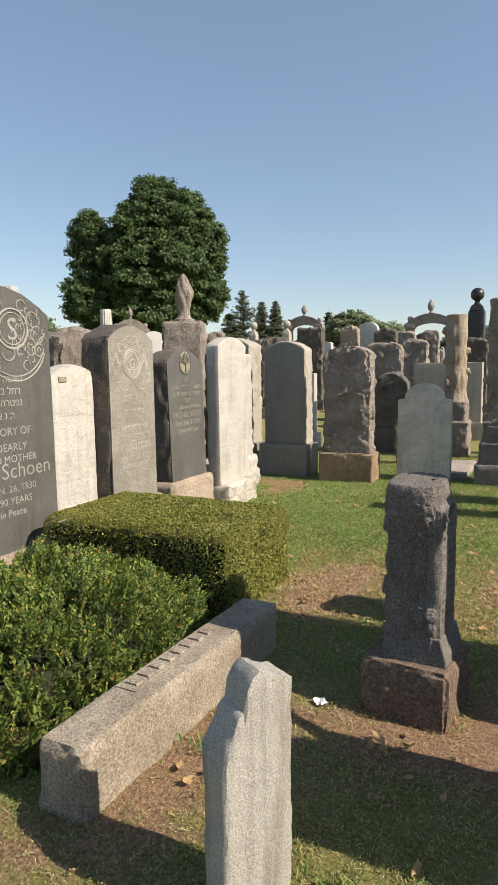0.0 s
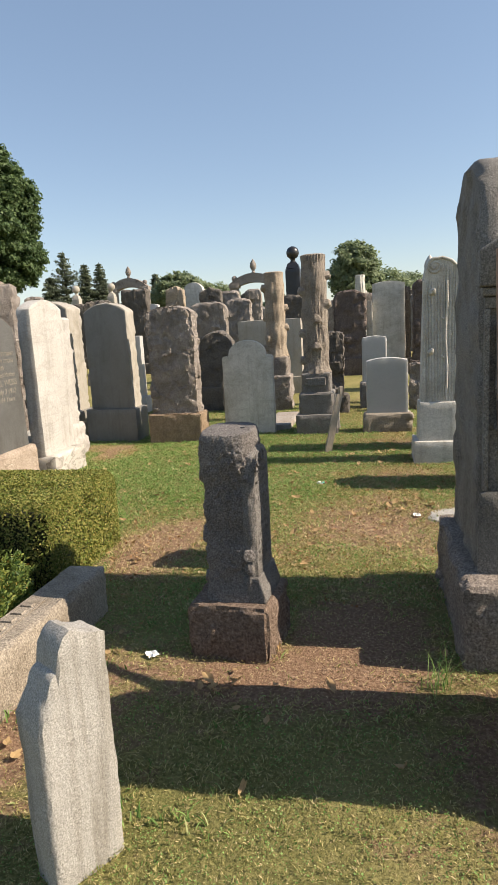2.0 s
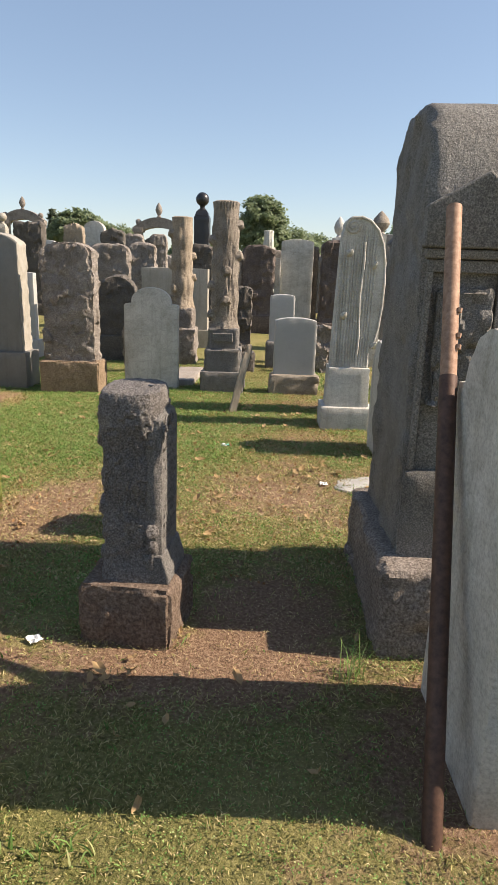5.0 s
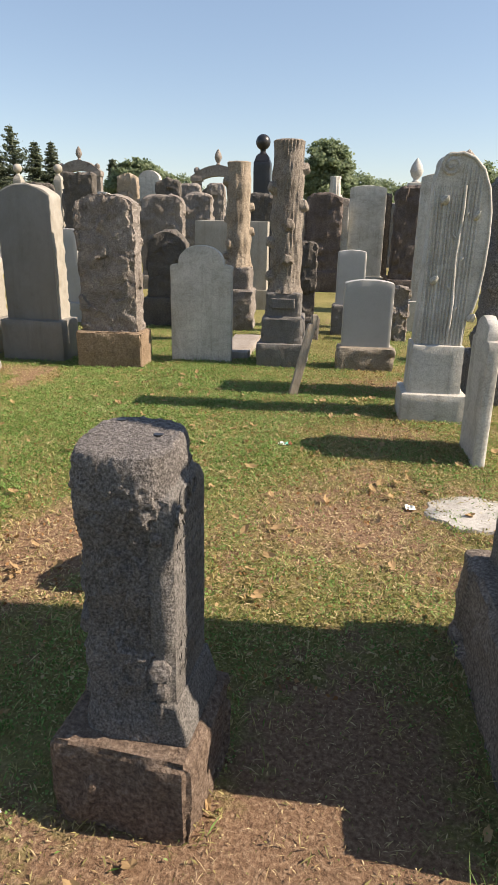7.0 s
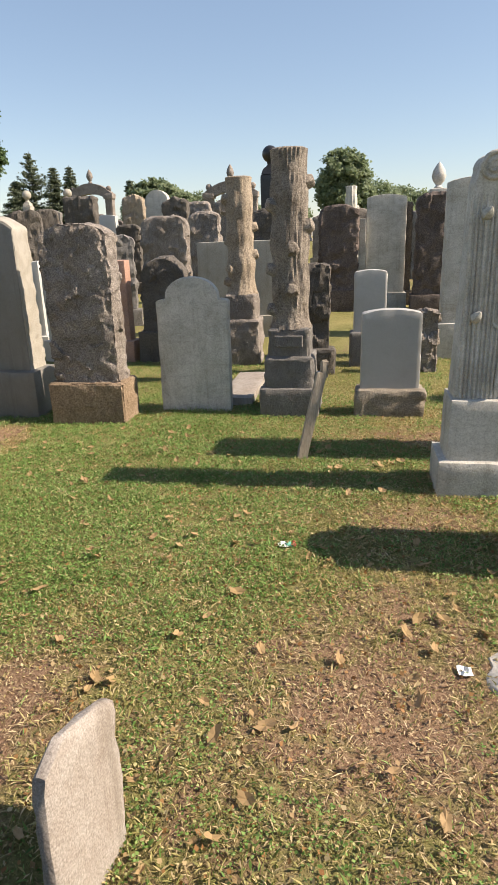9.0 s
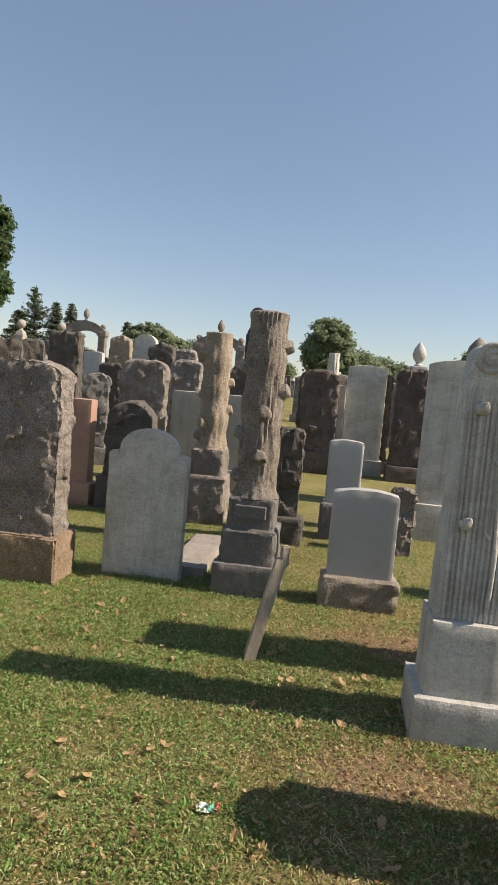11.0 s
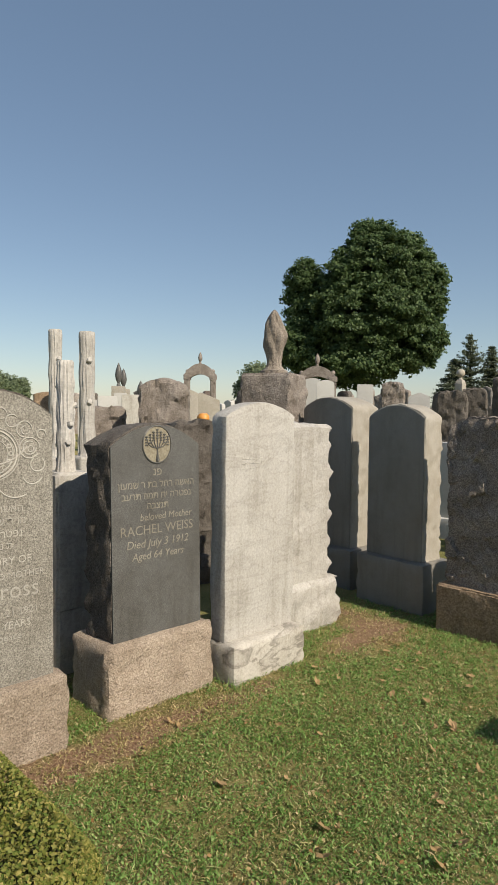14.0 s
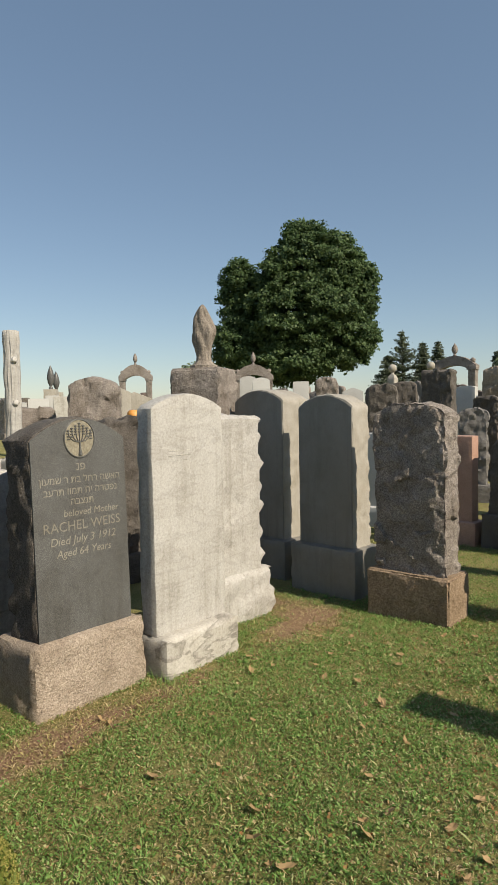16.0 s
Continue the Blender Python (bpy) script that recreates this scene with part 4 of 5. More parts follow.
def statue_on_pedestal():
    t = thing("monument", -4.98, 8.05, 24, "draped stone urn on a rough brown granite pedestal", "monument")
    block("pedestal", t, 0.57, 0.55, -0.1, 2.13, BROWN_ROCK, rough=0.035, seed=110, n=18, worn=0.02)
    prof = [(0.15, 2.12), (0.15, 2.165), (0.115, 2.18), (0.088, 2.21), (0.078, 2.26), (0.085, 2.33), (0.104, 2.42), (0.110, 2.50), (0.105, 2.58), (0.088, 2.66), (0.062, 2.73), (0.032, 2.785), (0.008, 2.81)]
    verts, faces = lathe_data([(r, z) for i, (r0, z0) in enumerate(prof[:-1]) for r, z in ((r0 + (prof[i + 1][0] - r0) * k / 4, z0 + (prof[i + 1][1] - z0) * k / 4) for k in range(4))] + prof[-1:], n=56, wobble=0.1, seed=3.0, squash=0.8)
    folded = []
    for v in verts:          # cloth falls in slanting folds and is gathered on one side
        a, up = math.atan2(v.y, v.x), smooth_step(2.2, 2.45, v.z)
        k = 1 + up * (0.22 * abs(math.sin(2.5 * a + 9 * v.z)) - 0.07) + 0.42 * math.exp(-((a + 0.3) / 0.45) ** 2 - ((v.z - 2.53) / 0.08) ** 2)
        folded.append(Vector((v.x * k, v.y * k, v.z)))
    flat_smooth(mesh_ob("draped_urn", folded, faces, TRUNK, t), 30)


def smooth_stone(x, y, w, h, d, label, seed, base_h):
    t = thing("headstone", x, y, -1.5, label, "headstone")
    block("base", t, w + 0.12, d + 0.16, -0.12, base_h, SHADED_GREY, rough=0.008, seed=seed, n=14, worn=0.012, dy=d / 2)
    slab("tablet", t, top_line("arch", w, h, 22, rise=0.11), d, SMOOTH_GREY, dy=d / 2, nr=40, nd=10, amp=(0.001, 0.010, 0.020, 0.010), seed=seed + 1, base_z=base_h - 0.004, worn=0.008, freq=12)
    # thin darker sheet over the front, with its shade put into the colour
    slab("honed_face", t, [(u * 0.965, hh - 0.016) for u, hh in top_line("arch", w, h, 22, rise=0.11)], 0.010, SHADED_GREY, dy=-0.002, nr=8, nd=1, base_z=base_h, worn=0.002, label="blank face darkened for shade")
    return t


white_tablet()
rough_marble()
statue_on_pedestal()
smooth_stone(-4.33, 8.16, 0.66, 1.89, 0.40, "smooth grey headstone with a chipped sunlit edge", 120, 0.40)
smooth_stone(-3.40, 7.98, 0.60, 1.81, 0.27, "smooth blank grey headstone with a round top", 124, 0.45)


def rough_stone(x, y, w, h, d, mat, label, seed, base_h=0.0, base_mat=None, rz=0, rough=0.03, kind="low", n=18, group="", freq=6.5):
    t = thing("headstone", x, y, rz, label, "headstone", group)
    if base_h:
        block("base", t, w + 0.1, d + 0.12, -0.12, base_h, base_mat or mat, rough=rough * 0.35, seed=seed + 2, n=max(8, n - 4), worn=0.014)
    slab("boulder", t, top_line(kind, w, h, n), d, mat, nr=int(n * 1.7), nd=max(4, n // 3), amp=(rough, rough, rough, rough * 0.8), seed=seed, base_z=base_h - 0.004 if base_h else -0.1, worn=0.02 if n > 10 else 0.03, freq=freq)
    return t


rough_stone(-2.47, 7.88, 0.59, 1.70, 0.26, BROWN_ROCK, "rock-faced brown granite headstone on a sandstone base", 130, 0.385, BROWN_BASE, n=54, rough=0.038, freq=9, kind="dome")
round_tablet(-1.60, 8.20, 0.66, 1.22, 0.12, 0, GREY_MARBLE, "grey-white marble tablet with a round shouldered top", 135, lean=(-1, 0))
t = thing("grave_slab", -1.27, 8.9, 0, "pale stone slab lying on the grave", "grave slab")
slab("slab", t, top_line("flat", 0.34, 0.10, 8), 1.2, TINTED_MARBLE, nr=2, nd=8, amp=(0.01, 0.01, 0.01, 0.004), seed=137, base_z=-0.08)


# ---- stone tree trunks ----
def stump(x, y, label, mat, tiers, r0, r1, z0, z1, ridges, seed, knots=7, group="", rz=0, base_mat=None, wobble=0.10):
    t = thing("tree_stump_monument", x, y, rz, label, "monument", group)
    for i, (w, d, a, b, rough) in enumerate(tiers):
        block("base_tier", t, w, d, a, b, base_mat or mat, rough=rough, seed=seed + i, n=14, worn=0.012)
    prof = [(r0 * 1.18, z0 - 0.01)] + [(r0 + (r1 - r0) * k + 0.05 * r0 * math.sin(k * 23 + seed), z0 + 0.04 + (z1 - z0 - 0.04) * k) for k in np.linspace(0, 1, 26)] + [(r1 * 0.86, z1 + 0.012), (r1 * 0.3, z1 + 0.004)]
    trunk = lathe("trunk", t, prof, mat, n=56, wobble=wobble, ridges=ridges, ridge=0.16 if ridges else 0, seed=seed, angle=60)
    rng = random.Random(seed)
    for i in range(knots):
        a, z = rng.uniform(0, 6.28) if i % 2 else rng.choice((-0.2, 0.1, -2.8)), z0 + (z1 - z0) * (0.1 + 0.84 * i / knots)
        r = r0 * 0.9
        s = min(1.0, r0 / 0.15)
        lathe("cut_limb", trunk, [(0.072 * s, -0.03), (0.058 * s, 0.02 * s), (0.048 * s, 0.058 * s), (0.036 * s, 0.066 * s), (0.004, 0.064 * s)], mat, n=12, wobble=0.3, seed=seed + i,
              tilt=Matrix.Translation((r * math.cos(a), r * math.sin(a), z)) @ pose(0, 0, 0, 0, 0, math.degrees(a)) @ pose(0, 0, 0, 0, 75))
    return t


t1 = stump(-0.72, 8.20, "carved grey stone tree trunk with cut limbs on stacked blocks", TRUNK, ((0.52, 0.50, -0.1, 0.27, 0.012), (0.43, 0.43, 0.265, 0.54, 0.02), (0.36, 0.36, 0.535, 0.78, 0.008)), 0.155, 0.145, 0.78, 2.19, 30, 141, base_mat=BLUE_ROCK, wobble=0.06)
prism("scroll_plate", t1, [(-0.12, 0.62), (0.12, 0.62), (0.12, 0.72), (-0.12, 0.72)], 0.03, BLUE_ROCK, (0, -0.19, 0), bevel=0.008)
stump(-1.56, 10.5, "tan carved stone tree trunk with cut limbs", TAN_STONE, ((0.46, 0.44, -0.1, 0.58, 0.025), (0.38, 0.38, 0.575, 0.88, 0.02)), 0.165, 0.155, 0.88, 2.20, 0, 147, base_mat=BROWN_ROCK)


# ---- leaning post, small pale stones, scroll column ----
def leaning_post():
    t = thing("wooden_post", -0.52, 6.88, 14, "leaning weathered wooden post with a split top", "post", z=-0.02)
    bm = bmesh.new()
    bmesh.ops.create_cube(bm, size=1, matrix=Matrix.Translation((0, 0, 0.30)) @ Matrix.Diagonal((0.066, 0.05, 0.68, 1)))
    bmesh.ops.subdivide_edges(bm, edges=bm.edges[:], cuts=5, use_grid_fill=True)
    for v in bm.verts:
        v.co.x += 0.006 * noise.noise(v.co * 22) + 0.23 * max(0, v.co.z)
        v.co.y += 0.006 * noise.noise(v.co * 19 + Vector((4, 0, 0)))
    part("post", bm, OLD_WOOD, t)
    block("split_top", t, 0.055, 0.045, 0.60, 0.72, OLD_WOOD, dx=0.165, rough=0.008, seed=4, n=5)


def scroll_column():
    t = thing("monument", 0.585, 6.47, 0, "white fluted marble monument with a scrolled edge on a stepped plinth", "monument")
    block("lower_plinth", t, 0.49, 0.42, -0.1, 0.235, GREY_MARBLE, rough=0.003, seed=150, n=12, worn=0.008)
    slab("upper_plinth", t, top_line("flat", 0.40, 0.60, 8), 0.34, GREY_MARBLE, nr=10, nd=6, amp=(0.002,) * 4, seed=151, base_z=0.23, worn=0.008, taper=0.12)
    # a broad curling leaf: straight on one edge, bowed on the other, rolled into a volute above
    edge = [(0.172, 0.595), (0.176, 0.78), (0.205, 0.84), (0.232, 0.96), (0.25, 1.15), (0.256, 1.35), (0.248, 1.53), (0.222, 1.68), (0.172, 1.80), (0.10, 1.875), (0.02, 1.905)]
    outline = [(-0.172, 0.595)] + edge + [(-0.06, 1.895), (-0.115, 1.84), (-0.135, 1.76), (-0.14, 1.6), (-0.152, 1.2), (-0.165, 0.8)]
    leaf = prism("leaf_body", t, outline, 0.24, GREY_MARBLE, bevel=0.006)
    def roof(u):
        z = 1.70
        for (a, za), (b, zb) in zip(edge[2:], edge[3:]):
            if zb > 1.3 and min(a, b) <= u <= max(a, b):
                z = za + (zb - za) * (u - a) / (b - a + 1e-9)
        return min(z - 0.03, 1.84) if u > 0.03 else 1.70
    for i in range(13):
        u = -0.138 + i * 0.0245
        foot = 0.60 if u < 0.16 else 0.90
        top_z = roof(u)
        pts = [(u + 0.012 * math.sin(k * 1.3) * (i % 3 == 1) * 0.4 + 0.014 * k * (u / 0.17), -0.121, foot + (top_z - foot) * k) for k in np.linspace(0, 1, 9)]
        tube("flute_rib", leaf, pts, 0.0085, GREY_MARBLE, n=8, radii=[0.009] * 8 + [0.004])
    for sy in (-1, 1):
        coil = [(-0.045 + 0.072 * (1 - i / 40) * math.cos(radians(70 + i * 19)), sy * 0.122, 1.83 + 0.072 * (1 - i / 40) * math.sin(radians(70 + i * 19))) for i in range(36)]
        rim = [(u, sy * 0.122, z) for u, z in edge[2:]]
        tube("scroll_rim", leaf, rim + coil, 0.013, GREY_MARBLE, n=8)
    lathe("volute_barrel", leaf, [(0.05, -0.128), (0.072, -0.118), (0.074, 0.118), (0.05, 0.128)], GREY_MARBLE, (-0.045, 0, 1.83), n=28, tilt=pose(0, 0, 0, 90))
    stem = [(0.055 + 0.008 * math.sin(z * 9), -0.132, z) for z in np.linspace(0.64, 1.70, 15)]
    tube("carved_stem", leaf, stem, 0.010, GREY_MARBLE, n=8, radii=[0.008 + 0.005 * abs(math.sin(i * 1.9)) for i in range(15)])
    for x, z, r in ((-0.07, 1.60, 0.030), (0.155, 1.50, 0.026), (-0.085, 1.06, 0.030), (0.205, 0.80, 0.030)):
        lathe("rosebud", leaf, [(r * 0.4, -0.03), (r * 0.9, -0.012), (r, 0.004), (r * 0.7, 0.03), (r * 0.15, 0.048)], GREY_MARBLE, n=14, ridges=5, ridge=0.3, wobble=0.15, seed=x * 20, tilt=Matrix.Translation((x, -0.132, z)) @ pose(0, 0, 0, 35, 30))
    for x, z, a in ((0.075, 0.85, 40), (0.035, 1.0, -40), (0.08, 1.2, 40), (0.035, 1.35, -40), (0.08, 1.5, 40)):
        lathe("stem_leaf", leaf, [(0.002, 0.0), (0.010, 0.012), (0.008, 0.028), (0.001, 0.042)], GREY_MARBLE, n=8, squash=0.6, tilt=Matrix.Translation((x, -0.134, z)) @ pose(0, 0, 0, 0, a))


leaning_post()
scroll_column()
round_tablet(0.14, 8.12, 0.50, 0.92, 0.15, 0, PALE, "small pale granite headstone with a low curved top", 160, kind="low", base=(0.58, 0.30, 0.25, KERB, 0.022))
round_tablet(0.0, 10.35, 0.38, 1.13, 0.15, 0, PALE, "narrow pale granite headstone", 163, kind="low", base=(0.46, 0.34, 0.42, BLUE_ROCK, 0.012))


# ---- the field of stones behind ----
def pointed_finial(t, at, r, h, mat, name="finial"):
    lathe(name, t, [(r * 0.55, 0), (r * 0.6, h * 0.06), (r * 0.35, h * 0.14), (r * 0.8, h * 0.3), (r, h * 0.48), (r * 0.8, h * 0.7), (r * 0.35, h * 0.9), (r * 0.04, h)], mat, at, n=18, ridges=6, ridge=0.08)


def ball_finial(t, at, r, mat):
    lathe("ball_finial", t, [(r * 0.6, -r * 1.5), (r * 0.35, -r * 1.2), (r * 0.4, -r * 0.95)] + [(r * math.cos(a), r * math.sin(a)) for a in np.linspace(-1.2, 1.5, 10)], mat, at, n=18)


def column_with_ball(x, y, w, h, ball, mat, label):
    t = thing("monument", x, y, 0, label, "monument")
    g0 = ground_z(x, y)
    hh = h - g0
    block("pillar", t, w, w, -0.1, hh - ball * 3.4, mat, rough=0.004, seed=x, n=6)
    lathe("cap", t, [(w * 0.62, hh - ball * 3.4), (w * 0.5, hh - ball * 2.8), (w * 0.34, hh - ball * 2.5)], mat, n=4, tilt=pose(0, 0, 0, 0, 0, 45))
    ball_finial(t, (0, 0, hh - ball), ball, mat)


def gate_arch(x, y, w, h, rz, mat, label, finial_h):
    """Two piers, a curved lintel, a finial in the middle and a ball over each pier."""
    t = thing("monument", x, y, rz, label, "monument")
    hh = h - ground_z(x, y)
    pier = w * 0.17
    for s in (-1, 1):
        block("pier", t, pier, pier, -0.1, hh * 0.80, mat, dx=s * (w - pier) / 2, rough=0.006, seed=x + s, n=6)
        block("capital", t, pier * 1.3, pier * 1.3, hh * 0.79, hh * 0.86, mat, dx=s * (w - pier) / 2, rough=0.004, seed=x + s, n=6)
        ball_finial(t, (s * (w - pier) / 2, 0, hh * 0.86 + w * 0.10), w * 0.06, mat)
    top = [(u, hh * 0.86 + (hh * 0.14) * (1 - (2 * u / w) ** 2)) for u in np.linspace(-w / 2, w / 2, 13)]
    low = [(u, hh * 0.74 + (hh * 0.12) * (1 - (2 * u / w) ** 2)) for u in np.linspace(w / 2, -w / 2, 13)]
    prism("lintel", t, top + low, pier * 1.1, mat)
    pointed_finial(t, (0, 0, hh), w * 0.07, finial_h, mat)


def far(kind, x, y, w, top, mat, seed, rz=0, d=None, group="older headstones behind", n=9, base=0.3, label="weathered rock-faced headstone in the rows behind"):
    """A headstone further off; top is its height above the level of the lane."""
    h = max(0.7, top - ground_z(x, y))
    d = d or max(0.16, w * 0.4)
    t = thing("headstone", x, y, rz, label, "headstone", group)
    rough = 0.055 if mat in (BROWN_ROCK, DARK_ROCK, BLUE_ROCK, TAN_STONE, MAROON, SPECKLED) else 0.004
    if rough > 0.01:
        n = max(n, 22)
    if base:
        block("base", t, w + 0.12, d + 0.14, -0.12, base, mat, rough=rough * 0.4, seed=seed + 1, n=10 if rough > 0.01 else 6)
    slab("tablet", t, top_line(kind, w, h, n), d, mat, nr=int(n * 1.5), nd=6, amp=(rough, rough, rough, rough * 0.9), seed=seed, base_z=base - 0.004 if base else -0.1, worn=0.02 if rough > 0.01 else 0.006, freq=7 if rough > 0.01 else 5.5)
    return t


R, D, B, P, W, T = BROWN_ROCK, DARK_ROCK, BLUE_ROCK, PALE, GREY_MARBLE, TAN_STONE
far("flat", -4.15, 10.8, 0.34, 1.32, P, 200, label="plain pale headstone with a flat top")
far("round", -2.63, 10.8, 0.60, 1.33, D, 201, d=0.3, n=16, base=0.42, label="dark mottled granite headstone with a round top")
far("flat", -3.26, 10.75, 0.30, 1.30, PINK, 202, d=0.2, label="narrow pink granite headstone")
far("dome", -3.75, 14.7, 0.88, 1.96, R, 203, n=16)
far("dome", -3.40, 16.5, 0.66, 2.08, R, 204, n=14)
far("flat", -2.00, 12.7, 1.25, 1.48, SMOOTH_GREY, 205, d=0.3, base=0.35, label="wide plain grey granite family stone")
column_with_ball(-1.77, 15.0, 0.34, 3.10, 0.145, BLACK_STONE, "black polished stone pillar topped with a ball")
far("dome", -1.78, 14.6, 0.62, 2.0, D, 206, n=12)
far("flat", -6.38, 17.0, 0.75, 2.52, D, 207, n=14, label="tall dark rock-faced stone")
column_with_ball(-13.43, 28.0, 0.36, 3.62, 0.18, SMOOTH_GREY, "grey stone post topped with a ball")
column_with_ball(-11.9, 28.5, 0.36, 3.66, 0.18, SMOOTH_GREY, "grey stone post topped with a ball")
gate_arch(-12.75, 33.0, 2.15, 4.2, 0, BROWN_ROCK, "stone gate arch with a finial over the graves", 0.62)
gate_arch(-5.6, 31.0, 2.3, 3.85, 0, BROWN_ROCK, "stone gate arch with a pointed finial", 0.66)
gate_arch(-19.7, 18.95, 1.25, 3.6, 40, BROWN_ROCK, "small stone gate arch with a finial", 0.45)
gate_arch(-16.5, 22.3, 1.5, 3.55, 35, BROWN_ROCK, "small stone gate arch with a finial", 0.5)
far("peak", -6.17, 20.0, 0.62, 2.74, T, 208, n=12)
far("round", -6.1, 22.0, 0.75, 2.96, W, 209, n=12, label="pale stone with a domed top")
far("peak", -5.0, 20.0, 0.70, 2.63, D, 210, n=12)
far("dome", -4.86, 22.0, 0.75, 2.58, R, 211)
far("dome", -3.47, 19.0, 0.5, 2.43, R, 212, n=12)
far("arch", -0.52, 15.2, 0.72, 2.06, MAROON, 213, n=12, d=0.28, base=0.42, label="dark brownstone headstone with a worn arched top")
far("flat", -0.08, 15.5, 0.14, 1.8, W, 214, d=0.3)
far("low", 0.36, 15.6, 0.74, 2.22, W, 215, n=12, label="tall grey marble headstone")
far("dome", 1.22, 15.2, 0.66, 2.2, MAROON, 216, n=14, d=0.4, label="dark brown rock-faced stone")
far("low", 0.72, 15.9, 0.30, 2.1, D, 217)
far("low", 1.22, 10.9, 0.70, 2.12, W, 218, n=14, base=0.45, d=0.25, label="tall grey marble headstone behind the scroll column")
far("dome", 1.44, 7.12, 0.84, 1.92, SPECKLED, 219, n=30, d=0.40, base=0.42, label="tall speckled rock-faced granite headstone")
far("low", 2.75, 8.6, 0.7, 1.6, R, 220, n=12)
t = thing("monument", 1.32, 15.9, 0, "grey stone pillar topped with a pale flame finial", "monument")
block("pillar", t, 0.34, 0.34, -0.1, 2.16, W, rough=0.006, seed=8, n=6)
pointed_finial(t, (0, 0, 2.15), 0.135, 0.48, MARBLE)
t = thing("monument", 1.76, 12.7, 0, "dark stone pillar topped with a pointed finial", "monument")
block("pillar", t, 0.5, 0.5, -0.1, 2.16, B, rough=0.02, seed=9, n=8)
pointed_finial(t, (0, 0, 2.15), 0.16, 0.42, TRUNK)
stump(-0.36, 20.0, "pale carved stone tree trunk", GREY_MARBLE, ((0.5, 0.5, -0.1, 0.5, 0.02),), 0.16, 0.14, 0.5, 2.4, 12, 222, knots=4)
far("low", -0.58, 9.9, 0.26, 1.22, D, 223, n=14, label="small dark stone beside the trunk monument")
far("low", 0.62, 9.9, 0.24, 0.34, R, 224, base=0)
far("low", -2.0, 9.5, 0.5, 0.34, R, 225, base=0, label="low curved brown foot stone")
# to the left of the smooth stones
far("arch", -7.22, 8.25, 0.64, 2.12, R, 230, rz=50, n=18, d=0.5, label="rough brown boulder headstone")
far("peak", -9.6, 10.8, 0.72, 2.06, SMOOTH_GREY, 231, rz=50, n=8, label="gabled grey stone among distant graves")
far("low", -5.26, 7.2, 0.60, 1.6, D, 232, rz=80, n=14, d=0.3, label="rough split stone behind the white marble")
far("peak", -4.35, 4.82, 0.40, 1.80, R, 252, rz=90, n=14, d=0.35, label="rough brown stone with a broken peak behind the granite row")
far("flat", -13.17, 10.9, 0.45, 2.04, P, 233, rz=60)
far("flat", -14.7, 12.2, 0.35, 2.17, P, 234, rz=60)
far("flat", -12.0, 10.8, 0.42, 2.05, W, 235, rz=60)
far("arch", -13.38, 18.4, 0.55, 2.8, P, 236, rz=40)
far("arch", -11.76, 17.1, 0.5, 2.63, P, 237, rz=40)
far("flat", -14.4, 22.6, 0.6, 2.78, P, 238, rz=40)
far("dome", -9.18, 16.6, 0.55, 2.48, R, 239, rz=30, n=12)
far("peak", -10.2, 19.5, 0.62, 2.33, P, 240, rz=30)
far("dome", -6.53, 14.7, 0.58, 2.15, D, 241, rz=20, n=14)
far("dome", -8.39, 19.3, 0.65, 2.41, D, 242, rz=20, n=12)
far("arch", -4.25, 13.6, 0.46, 1.63, B, 243, rz=15, n=12)
far("flat", -4.67, 11.14, 0.3, 1.31, P, 244)
far("low", -7.7, 21.9, 0.6, 2.32, P, 245)
far("dome", -5.75, 18.3, 0.6, 1.92, D, 246, n=12)
far("low", -8.0, 7.8, 0.55, 1.75, R, 247, rz=70)
far("low", -8.59, 7.3, 0.5, 1.95, BROWN_BASE, 248, rz=70, d=0.25)
far("peak", -8.9, 9.9, 0.4, 2.1, SMOOTH_GREY, 249, rz=60)
far("flat", -12.3, 9.9, 0.4, 1.93, P, 250, rz=60)
for x, y, r_, pw, z0, top in ((-7.62, 6.87, 0.075, 0.4, 1.15, 2.68), (-4.10, 5.20, 0.052, 0.25, 1.325, 2.005), (-7.45, 7.21, 0.09, 0.4, 1.15, 2.67)):
    stump(x, y, "slim white marble tree trunk with knots", MARBLE, ((pw, pw, -0.1, 0.45, 0.01), (pw, pw, 0.44, z0, 0.006)), r_ * 1.08, r_, z0, top - ground_z(x, y), 16, x, knots=5, group="slim white trunks", wobble=0.10)
for x, y, h in ((-19.0, 14.8, 3.36), (-20.6, 16.0, 3.3), (-16.9, 14.3, 2.66)):
    t = thing("monument", x, y, 45, "slender dark urn monument far behind", "monument", "urn monuments")
    hh = h - ground_z(x, y)
    block("pedestal", t, 0.42, 0.42, -0.1, hh * 0.72, SMOOTH_GREY, rough=0.004, seed=x, n=5)
    pointed_finial(t, (0, 0, hh * 0.715), 0.12, hh * 0.28, DARK_GRANITE, "urn")
t = thing("pumpkin", -5.28, 7.33, 0, "small orange pumpkin set on a rough stone", "pumpkin", z=1.575)
lathe("rind", t, [(0.01, 0.0), (0.045, 0.005), (0.062, 0.03), (0.058, 0.062), (0.035, 0.085), (0.01, 0.08)], ORANGE, n=24, ridges=10, ridge=0.12)
lathe("stalk", t, [(0.009, 0.075), (0.007, 0.10)], OLD_WOOD, n=8)

